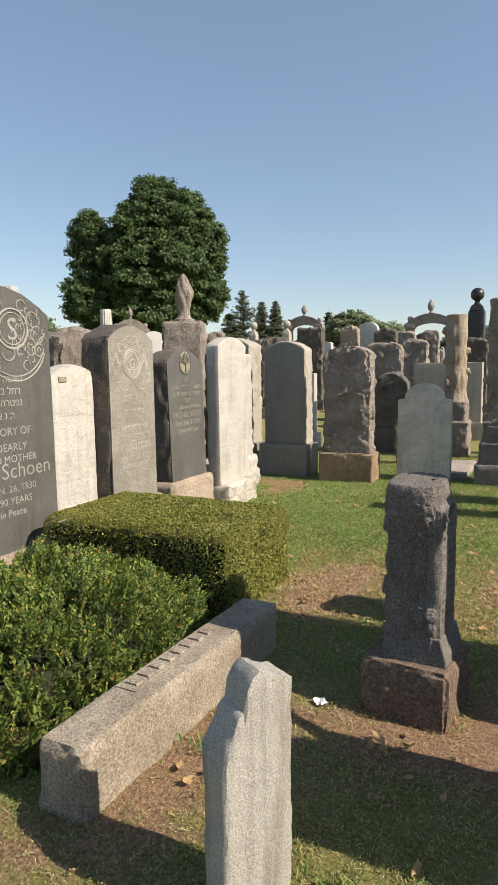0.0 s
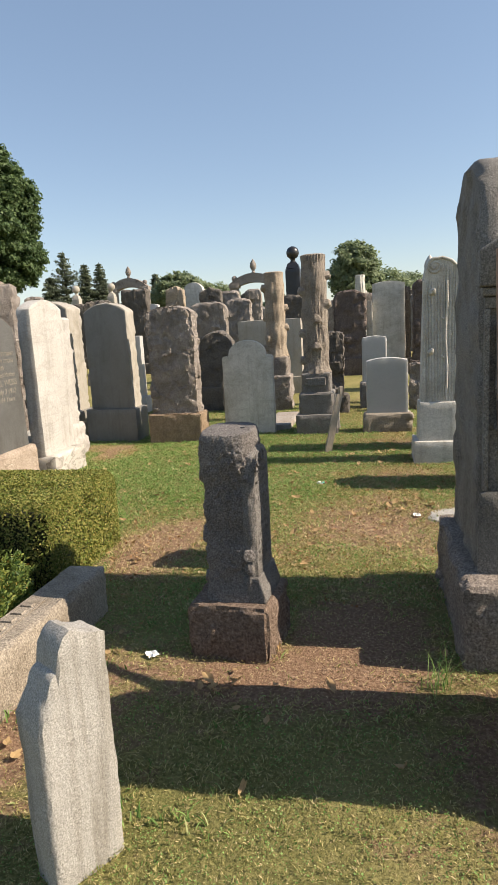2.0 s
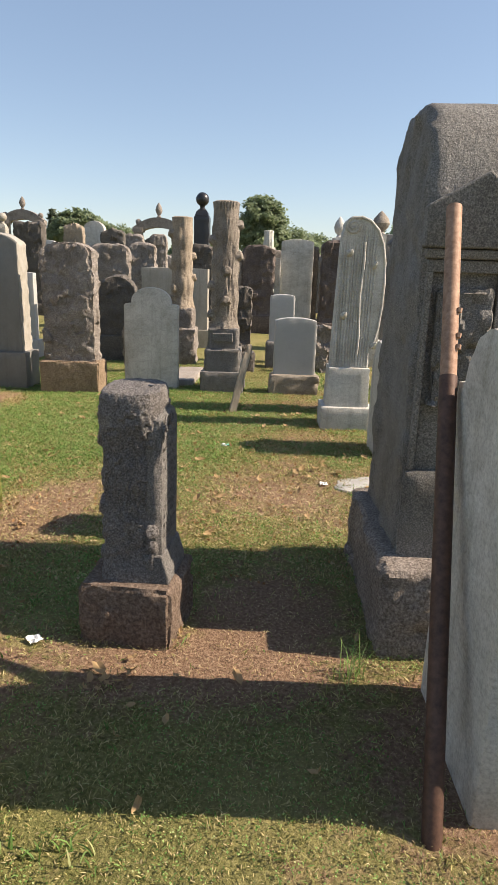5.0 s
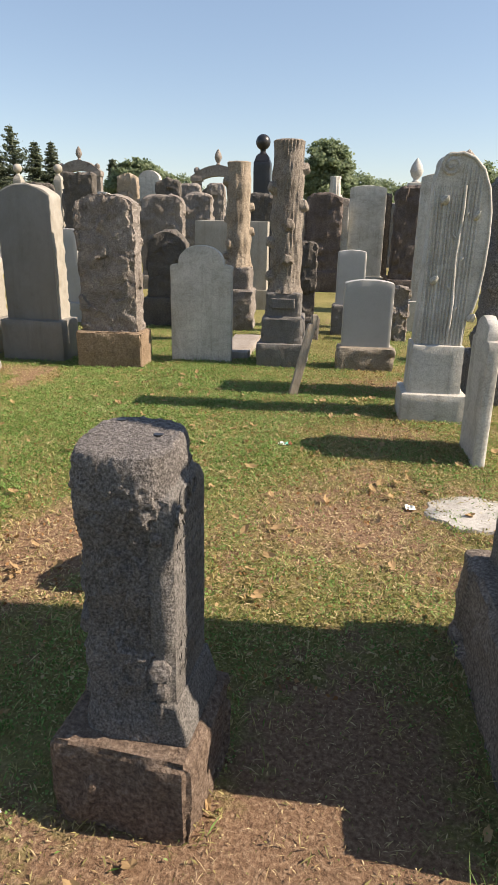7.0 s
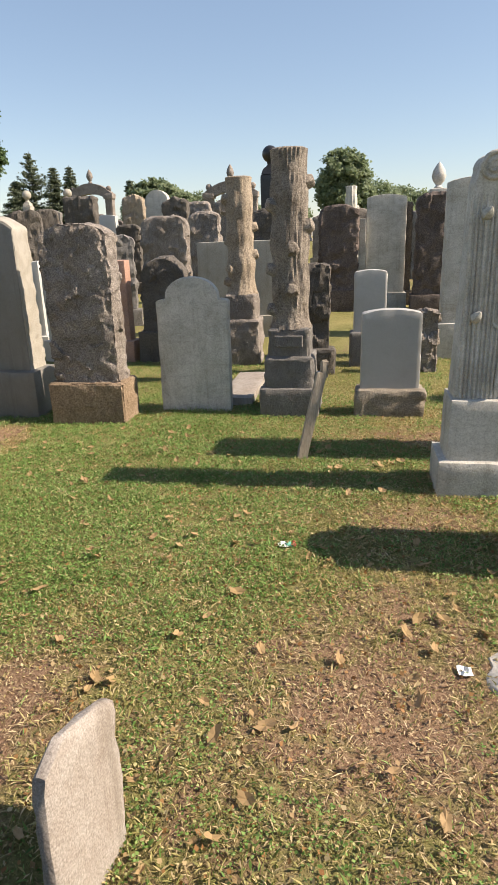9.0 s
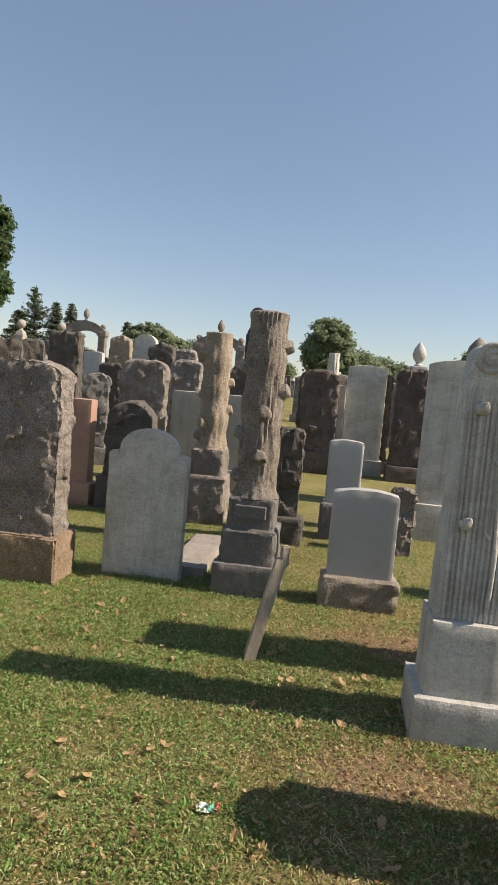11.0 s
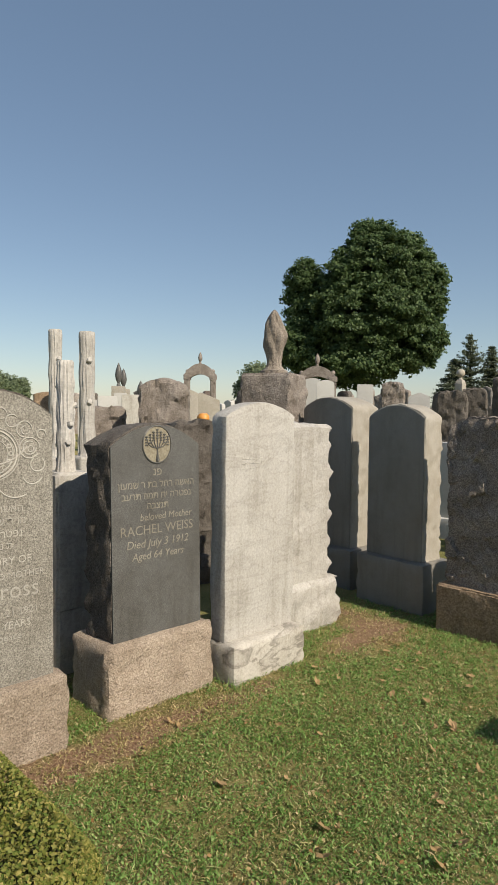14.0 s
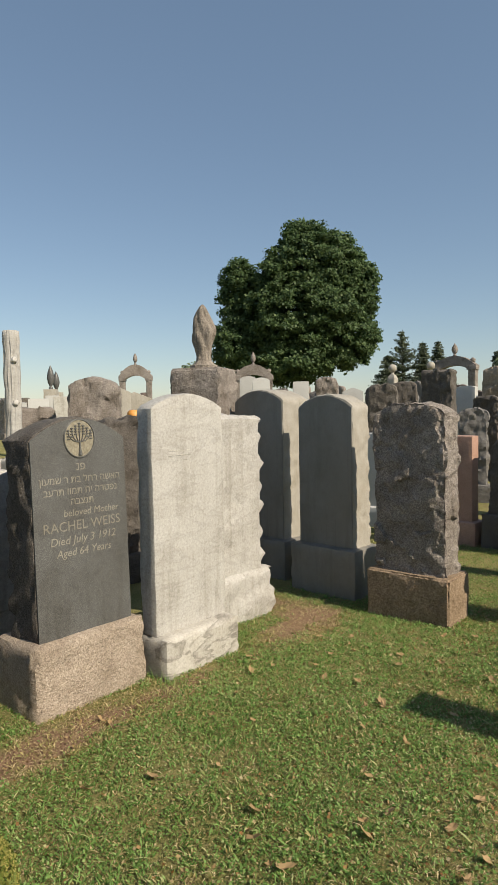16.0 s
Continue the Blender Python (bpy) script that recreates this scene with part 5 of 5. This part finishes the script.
# rows receding to the horizon
rng = random.Random(11)
proto = []
for i, (kind, m) in enumerate((("dome", R), ("arch", P), ("flat", W), ("dome", D), ("peak", B), ("round", W), ("arch", SMOOTH_GREY), ("dome", B), ("dome", MAROON), ("arch", R))):
    t = thing("headstone", 0, 0, 0, "old headstone in the distant rows", "headstone", "distant rows of headstones", z=0)
    rough = 0.045 if m in (R, D, B, MAROON) else 0.004
    h = 1.25 + 0.13 * (i % 5)
    block("base", t, 0.72, 0.42, -0.15, 0.3, m, rough=rough * 0.4, seed=300 + i, n=5)
    slab("tablet", t, top_line(kind, 0.58, h, 10), 0.24, m, nr=12, nd=4, amp=(rough, rough, rough, rough * 0.7), seed=310 + i, base_z=0.296, worn=0.02 if rough > 0.01 else 0.006, freq=5.5)
    proto.append(t)
k = 0
for row in range(20):
    dist = 17.5 + row * 2.7 + 0.02 * row * row
    a = -66.0
    while a < 14:
        step = math.degrees(1.0 / dist) * rng.uniform(1.0, 2.4)
        a += step * (1.0 + 0.10 * row)
        x, y = -0.2 + dist * math.sin(radians(a)), 3.2 + dist * math.cos(radians(a)) + rng.uniform(-0.5, 0.5)
        if rng.random() < 0.12 or math.hypot(x + 33.6, y - 48.5) < 2.0:
            continue
        p = proto[rng.choice((0, 3, 4, 7, 8, 9)) if a > -40 and rng.random() < 0.7 else rng.randrange(len(proto))]
        s = rng.uniform(0.85, 1.2)
        m = pose(x, y, ground_z(x, y) - 0.03, rng.uniform(-2, 2), rng.uniform(-2, 2), rng.choice((0, 0, 90, 0)) + rng.uniform(-6, 6)) @ Matrix.Diagonal((s, s, s * rng.uniform(0.85, 1.15), 1))
        if k < len(proto):
            proto[k].matrix_basis = m
        else:
            c = copy_thing(p, m)
            c.scale = m.to_scale()
        k += 1


# ---- hedge and yew ----
def clipped_hedge():
    t = thing("hedge", -2.42, 3.66, 0, "clipped box hedge with a flat sunlit top", "hedge")
    rs = np.random.default_rng(5)
    L, Wd, H = 1.40, 0.92, 0.54
    # solid dark box that stands for the hedge's inner shade between leaves
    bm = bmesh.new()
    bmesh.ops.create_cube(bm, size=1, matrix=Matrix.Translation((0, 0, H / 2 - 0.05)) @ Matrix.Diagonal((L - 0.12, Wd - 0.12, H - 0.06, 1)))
    part("twig_mass", bm, SHADE_CORE, t)
    def face(n, origin, u, v, nrm):
        a, b = rs.random(n)[:, None], rs.random(n)[:, None]
        c = np.array(origin) + a * np.array(u) + b * np.array(v)
        lump = np.array([0.028 * noise.fractal(Vector(p) * 4, 0.9, 2, 3) + 0.014 * noise.noise(Vector(p) * 26) for p in c])
        c = c + np.array(nrm) * (lump + rs.normal(-0.014, 0.016, n))[:, None]
        r = np.array([math.hypot(max(0.0, abs(p[0]) - L / 2 + 0.10), max(0.0, abs(p[1]) - Wd / 2 + 0.10), max(0.0, p[2] - H + 0.10)) for p in c])
        mid = np.clip(c, (-L / 2 + 0.10, -Wd / 2 + 0.10, 0), (L / 2 - 0.10, Wd / 2 - 0.10, H - 0.10))
        out = r > 0.105
        c[out] = mid[out] + (c[out] - mid[out]) * (0.105 / r[out])[:, None]          # rounded edges
        return c, np.tile(np.array(nrm, float), (n, 1))
    # front and back get fewer leaves, so the dark core deepens their shade
    sets = [face(44000, (-L / 2, -Wd / 2, H), (L, 0, 0), (0, Wd, 0), (0, 0, 1)), face(11000, (-L / 2, -Wd / 2, 0), (L, 0, 0), (0, 0, H), (0, -1, 0)),
            face(17000, (L / 2, -Wd / 2, 0), (0, Wd, 0), (0, 0, H), (1, 0, 0)), face(9000, (-L / 2, Wd / 2, 0), (L, 0, 0), (0, 0, H), (0, 1, 0)), face(3000, (-L / 2, -Wd / 2, 0), (0, Wd, 0), (0, 0, H), (-1, 0, 0))]
    c, nn = np.concatenate([s[0] for s in sets]), np.concatenate([s[1] for s in sets])
    v, f = leaves_data(rs, c, nn, 0.0092, 0.4, 1.5, 0.7)
    tagged(cloud_ob("foliage", v, f, HEDGE_LEAF, t), kind="stuff")


def yew_bed():
    t = thing("shrub", -2.37, 2.38, 0, "dense dark green spreading yew shrub beside the kerb", "shrub")
    rs = np.random.default_rng(8)
    sprays, nrm = [], []
    rx, ry = 0.70, 0.78
    for i in range(7200):
        px, py = rs.uniform(-rx, rx), rs.uniform(-ry, ry)
        r = (abs(px / rx) ** 4 + abs(py / ry) ** 4) ** 0.25
        if r > 1:
            continue
        hz = (0.42 + 0.15 * noise.fractal((px * 4.2, py * 4.2, 2.0), 0.9, 2, 4)) * (1 - r ** 7) + 0.03
        if i % 3 == 0:
            px, py, hz = px / max(r, 0.05) * rs.uniform(0.92, 1.04), py / max(r, 0.05) * rs.uniform(0.92, 1.04), rs.uniform(0.02, 0.34)
        tip = Vector((px, py, hz + rs.uniform(-0.07, 0.02)))
        way = Vector((px * 0.9 + rs.normal(0, 0.3), py * 0.9 + rs.normal(0, 0.3), 0.75)).normalized()
        side = way.cross(Vector((rs.normal(), rs.normal(), rs.normal()))).normalized()
        for k in range(9):
            q = tip - way * 0.011 * k
            for s in (-1, 1):
                sprays.append(q + side * s * 0.009)
                nrm.append(way.cross(side) + way * 0.4)
    v, f = leaves_data(rs, np.array(sprays), np.array(nrm), 0.0095, 0.3, 2.3, 0.35)
    tagged(cloud_ob("foliage", v, f, YEW_LEAF, t), kind="stuff")
    # solid dark core standing for the shade under the sprays
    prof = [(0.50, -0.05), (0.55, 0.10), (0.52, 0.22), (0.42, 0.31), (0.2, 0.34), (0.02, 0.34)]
    lathe("twig_mass", t, prof, SHADE_CORE, n=24, wobble=0.08)


clipped_hedge()
yew_bed()


# ---- trees ----
def in_ball(rs, n):
    d = rs.normal(0, 1, (n, 3))
    return d / np.linalg.norm(d, axis=1)[:, None] * (2.1 * rs.random(n) ** 0.75)[:, None]


def broad_tree(x, y, lumps, trunk_r, mat, label, n_leaf, leaf, seed, turn=0.0, clump=0.9, size=1.0):
    """A trunk and limbs under a crown of leaf clumps gathered on several lobes."""
    t = thing("tree", x, y, turn, label, "tree")
    lumps = [tuple(v * size for v in l) for l in lumps]
    rs = np.random.default_rng(seed)
    top = max(l[2] for l in lumps)
    tube("trunk", t, [(0, 0, -0.3), (0.1, 0, top * 0.2), (0, 0.1, top * 0.45), (0.1, 0, top * 0.8)], trunk_r, BARK, n=10, radii=[trunk_r * 1.3, trunk_r, trunk_r * 0.7, trunk_r * 0.3])
    for l in lumps:
        tube("limb", t, [(0, 0, top * 0.22), (l[0] * 0.4, l[1] * 0.4, l[2] * 0.6), (l[0] * 0.9, l[1] * 0.9, l[2])], trunk_r * 0.4, BARK, n=6, radii=[trunk_r * 0.5, trunk_r * 0.3, trunk_r * 0.1])
    total = sum(l[3] * l[4] for l in lumps)
    cs, ns = [], []
    for lx, ly, lz, rh, rv in lumps:
        m = max(14, int((3600 if n_leaf > 100000 else 700) * rh * rv / total))
        each = int(n_leaf * rh * rv / total / m)
        for i in range(m):
            d = rs.normal(0, 1, 3)
            d /= np.linalg.norm(d)
            c = np.array([lx, ly, lz]) + d * np.array([rh, rh, rv]) * rs.uniform(0.5, 1.02)
            p = c + in_ball(rs, each) * clump * rs.uniform(0.2, 0.4) * np.array([1, 1, 0.62])
            cs.append(p)
            ns.append(np.tile(d * 0.6 + np.array([0, 0, 0.5]), (each, 1)))
    v, f = leaves_data(rs, np.concatenate(cs), np.concatenate(ns), leaf, 0.45, 1.2, 0.6)
    tagged(cloud_ob("crown", v, f, mat, t), kind="stuff")
    return t


def conifer(x, y, h, r, seed, label="dark spruce far beyond the graves", sparse=1.0):
    """Whorls of drooping boughs that shorten evenly to a pointed top; a sparse one keeps uneven tiers with gaps."""
    t = thing("conifer", x, y, 0, label, "tree")
    rs = np.random.default_rng(seed)
    tube("trunk", t, [(0, 0, -0.3), (0, 0, h * 0.5), (0, 0, h)], 0.2, BARK, n=8, radii=[0.28, 0.16, 0.03])
    cs, ns = [], []
    z = h * 0.10
    while z < h * 0.985:
        k = 1 - z / h
        tier = rs.uniform(0.75, 1.1) if sparse > 0.9 else rs.uniform(0.25, 1.3)
        for b in range(9):
            if rs.random() > sparse:
                continue
            a = rs.uniform(0, 6.28)
            reach = 1.75 * r * (0.04 + k ** 0.85) * tier * rs.uniform(0.75, 1.1)
            m = max(2, int(7 * reach / r) + 2)
            for s in np.linspace(0.12, 1, m):
                p = np.array([math.cos(a) * reach * s, math.sin(a) * reach * s, z - 0.25 * reach * s + (0.45 * reach * s * s if sparse < 0.9 else 0.12 * reach * s * s)])
                cs.append(p + rs.normal(0, 0.10 + 0.05 * reach, (12, 3)) * np.array([1.2, 1.2, 0.45]))
                ns.append(np.tile((0, 0, 1.0), (12, 1)))
        z += h * 0.032
    v, f = leaves_data(rs, np.concatenate(cs), np.concatenate(ns), 0.17, 0.4, 2.2, 0.6)
    tagged(cloud_ob("needles", v, f, HAZED_NEEDLE, t), kind="stuff")


# local x runs across the view, y along it
broad_tree(-33.6, 48.5, ((1.5, 0, 13.6, 4.0, 3.7), (4.9, 0.4, 11.2, 2.5, 3.5), (4.3, 0.3, 7.2, 2.9, 2.8), (-5.3, 0.4, 11.2, 1.8, 3.6), (-5.2, -0.5, 6.7, 2.8, 2.8), (-0.5, -0.8, 9.2, 4.4, 4.0), (-0.8, 0.2, 5.2, 4.6, 2.2), (0.5, 0.3, 16.4, 1.9, 1.4), (4.3, 0, 14.7, 1.4, 1.5), (-1.6, -1.5, 12.4, 2.2, 2.4), (2.6, -2.0, 9.6, 2.6, 2.4)),
           0.5, MAPLE_LEAF, "large dense dark green maple", 300000, 0.19, 3, turn=36.9, clump=1.0, size=0.98)
broad_tree(-1.6, 61.8, ((0, 0, 6.4, 2.3, 2.4), (1.3, 0, 5.2, 1.7, 1.9), (-1.2, 0, 5.0, 1.6, 1.9), (0, 0, 3.8, 2.2, 1.6), (2.4, 0, 3.6, 0.9, 1.0)), 0.25, HAZED_LEAF, "rounded green tree far beyond the graves", 30000, 0.20, 4, size=0.86)
broad_tree(-23.2, 76.4, ((0, 0, 4.8, 2.8, 2.3), (2.4, 0, 4.3, 2.1, 1.7), (-2.2, 0, 3.8, 1.6, 1.8), (4.2, 0, 3.4, 1.2, 1.2)), 0.25, HAZED_LEAF, "rounded green tree far beyond the graves", 24000, 0.27, 5)
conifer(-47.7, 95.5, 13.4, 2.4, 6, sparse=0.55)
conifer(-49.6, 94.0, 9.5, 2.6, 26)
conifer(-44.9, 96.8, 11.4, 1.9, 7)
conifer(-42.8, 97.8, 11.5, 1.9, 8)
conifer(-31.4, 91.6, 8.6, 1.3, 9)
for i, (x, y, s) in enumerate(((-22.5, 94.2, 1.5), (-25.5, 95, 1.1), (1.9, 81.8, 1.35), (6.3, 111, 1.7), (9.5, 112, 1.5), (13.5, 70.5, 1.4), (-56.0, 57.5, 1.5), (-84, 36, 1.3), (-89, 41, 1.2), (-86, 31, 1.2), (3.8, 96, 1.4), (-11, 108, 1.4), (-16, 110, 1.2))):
    broad_tree(x, y, ((0, 0, 3.4 * s, 1.5 * s, 1.2 * s), (1.3 * s, 0, 2.6 * s, 1.2 * s, 1.0 * s), (-1.3 * s, 0, 2.4 * s, 1.2 * s, 1.1 * s)), 0.15, HAZED_LEAF, "small hazy tree on the horizon", 7000, 0.24, 30 + i)


# ---- turf, fallen leaves, litter ----
def scatter_grass():
    """Short mown turf of small broad blades, thin where the soil is bare."""
    rs = np.random.default_rng(2)
    green, thin, dry = [], [], []
    for cx in np.arange(-4.2, 2.2, 0.2):
        for cy in np.arange(1.0, 11.0, 0.2):
            b = bare(cx + 0.1, cy + 0.1)
            near = 1.0 if cy < 6.5 else max(0.3, 1 - (cy - 6.5) * 0.2)
            fade = smooth_step(-4.2, -3.5, cx) * smooth_step(2.2, 1.6, cx)
            near *= max(0.08, fade)
            n = int((430 + 330 * smooth_step(2.8, 1.4, cy)) * (1 - 0.9 * smooth_step(0.2, 0.75, b)) * near)
            m = int((60 + 140 * smooth_step(2.6, 3.8, cy)) * near * (0.5 + b))
            lush = smooth_step(0.30, 0.02, b - 0.10 * smooth_step(-0.6, -1.8, cx) + 0.10 * smooth_step(-1.2, 0.4, cx) + 0.22 * smooth_step(2.6, 1.4, cy) + 0.22 * noise.noise((cx * 1.3, cy * 1.3, 5.0)))
            p = np.column_stack([cx + rs.random(n) * 0.2, cy + rs.random(n) * 0.2])
            pick = rs.random(n) < 0.10 + 0.72 * lush
            green.append(p[pick])
            thin.append(p[~pick])
            dry.append(np.column_stack([cx + rs.random(m) * 0.2, cy + rs.random(m) * 0.2]))
    for name, sets, mat, h, wd, lie in (("grass", green, GRASS, 0.0135, 0.0066, 0.85), ("thin_grass", thin, THIN_GRASS, 0.0115, 0.006, 0.95), ("dry_grass", dry, DRY_GRASS, 0.010, 0.0042, 1.3)):
        p = np.concatenate(sets)
        n = len(p)
        z = np.array([ground_z(a, b) for a, b in p]) + 0.004
        ang = rs.uniform(0, 2 * np.pi, n)
        small = np.clip(0.5 + 0.2 * (p[:, 1] - 1.3), 0.5, 1.0)
        gx, gy = p[:, 0], p[:, 1]
        tuft = np.sin(52 * gx + 2.1 * np.sin(31 * gy) + 9 * gy) * np.sin(57 * gy + 1.9 * np.sin(27 * gx)) + 0.6 * np.sin(19 * gx + 1.6 * np.sin(13 * gy)) * np.sin(21 * gy + 1.4 * np.sin(15 * gx))
        hh = h * rs.uniform(0.5, 1.5, n) * small * np.clip(1.05 + 0.75 * tuft, 0.25, 2.2)
        bend = rs.normal(0, lie, (n, 2)) * hh[:, None]
        w2 = wd * rs.uniform(0.6, 1.4, n) / 2 * small
        base = np.column_stack([p, z])
        side = np.column_stack([np.cos(ang) * w2, np.sin(ang) * w2, np.zeros(n)])
        mid = base + np.column_stack([bend * 0.5, hh * 0.62])
        tip = base + np.column_stack([bend, hh * (0.9 if lie < 1 else 0.6)])
        v = np.stack([base, mid + side, tip, mid - side], axis=1).reshape(-1, 3)
        f = np.arange(4 * n).reshape(-1, 4)
        ob = cloud_ob(name, v, f, mat)
        tagged(ob, "short uneven turf blades" if lie < 1 else "dry clippings and straw in the turf", "grass", kind="stuff")


def leaf_mesh(name, rng, size):
    """A curled lobed leaf."""
    n = 12
    verts, faces = [(0, 0, 0.004)], []
    curl = rng.uniform(0.25, 0.8)
    for i in range(n):
        a = 2 * math.pi * i / n
        r = size * (0.7 + 0.3 * abs(math.cos(2.5 * a))) * rng.uniform(0.75, 1.1)
        x, y = r * math.cos(a), r * 0.55 * math.sin(a)
        verts.append((x, y, 0.004 + (curl * x * x + 2.6 * curl * y * y) / size * rng.uniform(0.6, 1.3)))
    for i in range(n):
        faces.append((0, 1 + i, 1 + (i + 1) % n))
    me = bpy.data.meshes.new(name)
    me.from_pydata(verts, [], faces)
    me.materials.append(DEAD_LEAF)
    return me


def scatter_leaves():
    rng = random.Random(4)
    shapes = [leaf_mesh("fallen_leaf", rng, s) for s in (0.03, 0.034, 0.038, 0.027, 0.032, 0.023)]
    k = 0
    while k < 290:
        x, y = rng.gauss(-0.7, 1.3), rng.uniform(3.6, 7.6)
        if not (-3.0 < x < 1.2):
            continue
        ob = new("fallen_leaf", shapes[k % 6])
        ob.matrix_world = pose(x, y, ground_z(x, y) + 0.018, rng.uniform(-35, 35), rng.uniform(-35, 35), rng.uniform(0, 360)) @ Matrix.Scale(rng.uniform(0.5, 1.35), 4)
        tagged(ob, "dry brown fallen leaf lying on the turf", "leaf", "fallen leaves")
        k += 1
    for cx, cy, n, sx, sy in ((-0.62, 2.42, 14, 0.09, 0.05), (-1.22, 2.3, 22, 0.10, 0.45), (-1.5, 3.75, 10, 0.1, 0.25), (-2.85, 5.6, 12, 0.12, 0.8), (-0.3, 2.2, 12, 0.6, 0.4)):
        for i in range(n):
            x, y = rng.gauss(cx, sx), rng.gauss(cy, sy)
            ob = new("fallen_leaf", shapes[rng.randrange(6)])
            ob.matrix_world = pose(x, y, ground_z(x, y) + 0.016, rng.uniform(-40, 40), rng.uniform(-40, 40), rng.uniform(0, 360)) @ Matrix.Scale(rng.uniform(0.5, 1.1), 4)
            tagged(ob, "dry brown fallen leaf lying on the turf", "leaf", "fallen leaves")


def litter():
    for x, y, rz, mats, label in ((-0.48, 5.53, 20, (PAPER_WHITE, PAPER_GREEN, PAPER_RED), "crumpled white, green and red wrapper on the grass"), (-0.98, 2.62, 50, (PAPER_WHITE,), "scrap of white paper on the soil"), (0.26, 4.64, 10, (PAPER_WHITE,), "small white scrap on the turf")):
        t = thing("paper_scrap", x, y, rz, label, "litter")
        for i, m in enumerate(mats):
            bm = bmesh.new()
            bmesh.ops.create_grid(bm, x_segments=5, y_segments=4, size=0.5, matrix=Matrix.Translation(((i - 0.5) * 0.028 * (len(mats) > 1), 0, 0.03)) @ Matrix.Diagonal((0.05 if i == 0 else 0.03, 0.05 if i == 0 else 0.04, 1, 1)))
            for v in bm.verts:
                v.co.z += 0.018 * noise.noise(v.co * 60 + Vector((i * 3.0, 0, 0)))
            part("paper", bm, m, t)


def weeds():
    """Tufts of long arching grass and low weeds at the foot of the stones."""
    rs = np.random.default_rng(12)
    tufts = ((0.20, 2.5, 46, 0.17, 0.0034, "tuft of long pale grass at the monument's foot"), (-0.68, 1.75, 50, 0.055, 0.007, "low green weeds in the turf"), (-1.25, 2.15, 70, 0.07, 0.006, "green weeds along the kerb"),
             (-1.3, 2.5, 60, 0.06, 0.006, "green weeds along the kerb stone"), (-3.02, 5.78, 60, 0.10, 0.004, "grass tuft between two bases"), (-0.5, 6.82, 50, 0.05, 0.005, "grass tuft round the post"),
             (-1.6, 8.1, 60, 0.07, 0.004, "grass fringe at the tablet's foot"), (-2.5, 7.68, 50, 0.06, 0.004, "grass fringe at the sandstone base"))
    for x, y, n, h, wide, label in tufts:
        verts, faces = [], []
        for i in range(n):
            a, ln = rs.uniform(0, 2 * math.pi), h * rs.uniform(0.5, 1.2)
            px, py = x + rs.normal(0, 0.035 if h > 0.12 else 0.10), y + rs.normal(0, 0.03)
            lean, z0 = rs.uniform(0.2, 0.95), ground_z(px, py)
            k0 = len(verts)
            for s in (0.0, 0.3, 0.6, 0.85, 1.0):
                r = ln * lean * s ** 1.5
                z = z0 + ln * (s - 0.55 * lean * s ** 2.2)
                w = wide * (1 - s) ** 0.6
                for sd in (-1, 1):
                    verts.append((px + math.cos(a) * r - math.sin(a) * w * sd / 2, py + math.sin(a) * r + math.cos(a) * w * sd / 2, z))
            for k in range(4):
                q = k0 + 2 * k
                faces.append((q, q + 1, q + 3, q + 2))
        tagged(mesh_ob("weeds", verts, faces, GRASS), label, "weeds", kind="stuff")


def leaf_crumbs():
    """Broken bits of dry leaf sunk among the blades."""
    rs = np.random.default_rng(21)
    n = 15000
    p = np.column_stack([rs.normal(-0.5, 1.25, n), 3.1 + 5.6 * rs.random(n) ** 0.85])
    p = p[(p[:, 0] > -3.0) & (p[:, 0] < 1.6)]
    c = np.column_stack([p, [ground_z(a, b) + 0.013 for a, b in p]])
    v, f = leaves_data(rs, c, np.tile((0.0, 0.0, 1.0), (len(c), 1)), 0.011, 0.6, 1.3, 0.7)
    tagged(cloud_ob("leaf_crumbs", v, f, DEAD_LEAF), "crumbled brown bits of dry leaf in the turf", "leaf litter", kind="stuff")


def clover():
    """Small rounded clover and plantain leaves, in patches through the turf."""
    rs = np.random.default_rng(31)
    n = 190000
    p = np.column_stack([rs.uniform(-3.3, 1.5, n), rs.uniform(1.3, 8.8, n)])
    keep = [bare(a, b) < 0.42 + 0.2 * noise.noise((a * 6, b * 6, 2)) and noise.noise((a * 2.3, b * 2.3, 9)) + 0.6 * noise.noise((a * 9, b * 9, 4)) > -0.12 for a, b in p]
    p = p[np.array(keep)]
    z = np.array([ground_z(a, b) for a, b in p]) + rs.uniform(0.010, 0.024, len(p))
    v, f = leaves_data(rs, np.column_stack([p, z]), np.tile((0.0, 0.0, 1.0), (len(p), 1)), 0.0078 * np.clip(0.55 + 0.16 * (p[:, 1] - 1.3), 0.55, 1.2), 0.5, 1.15, 0.45)
    tagged(cloud_ob("clover", v, f, GRASS), "low clover leaves through the turf", "clover", kind="stuff")


scatter_grass()
clover()
leaf_crumbs()
weeds()
scatter_leaves()
litter()
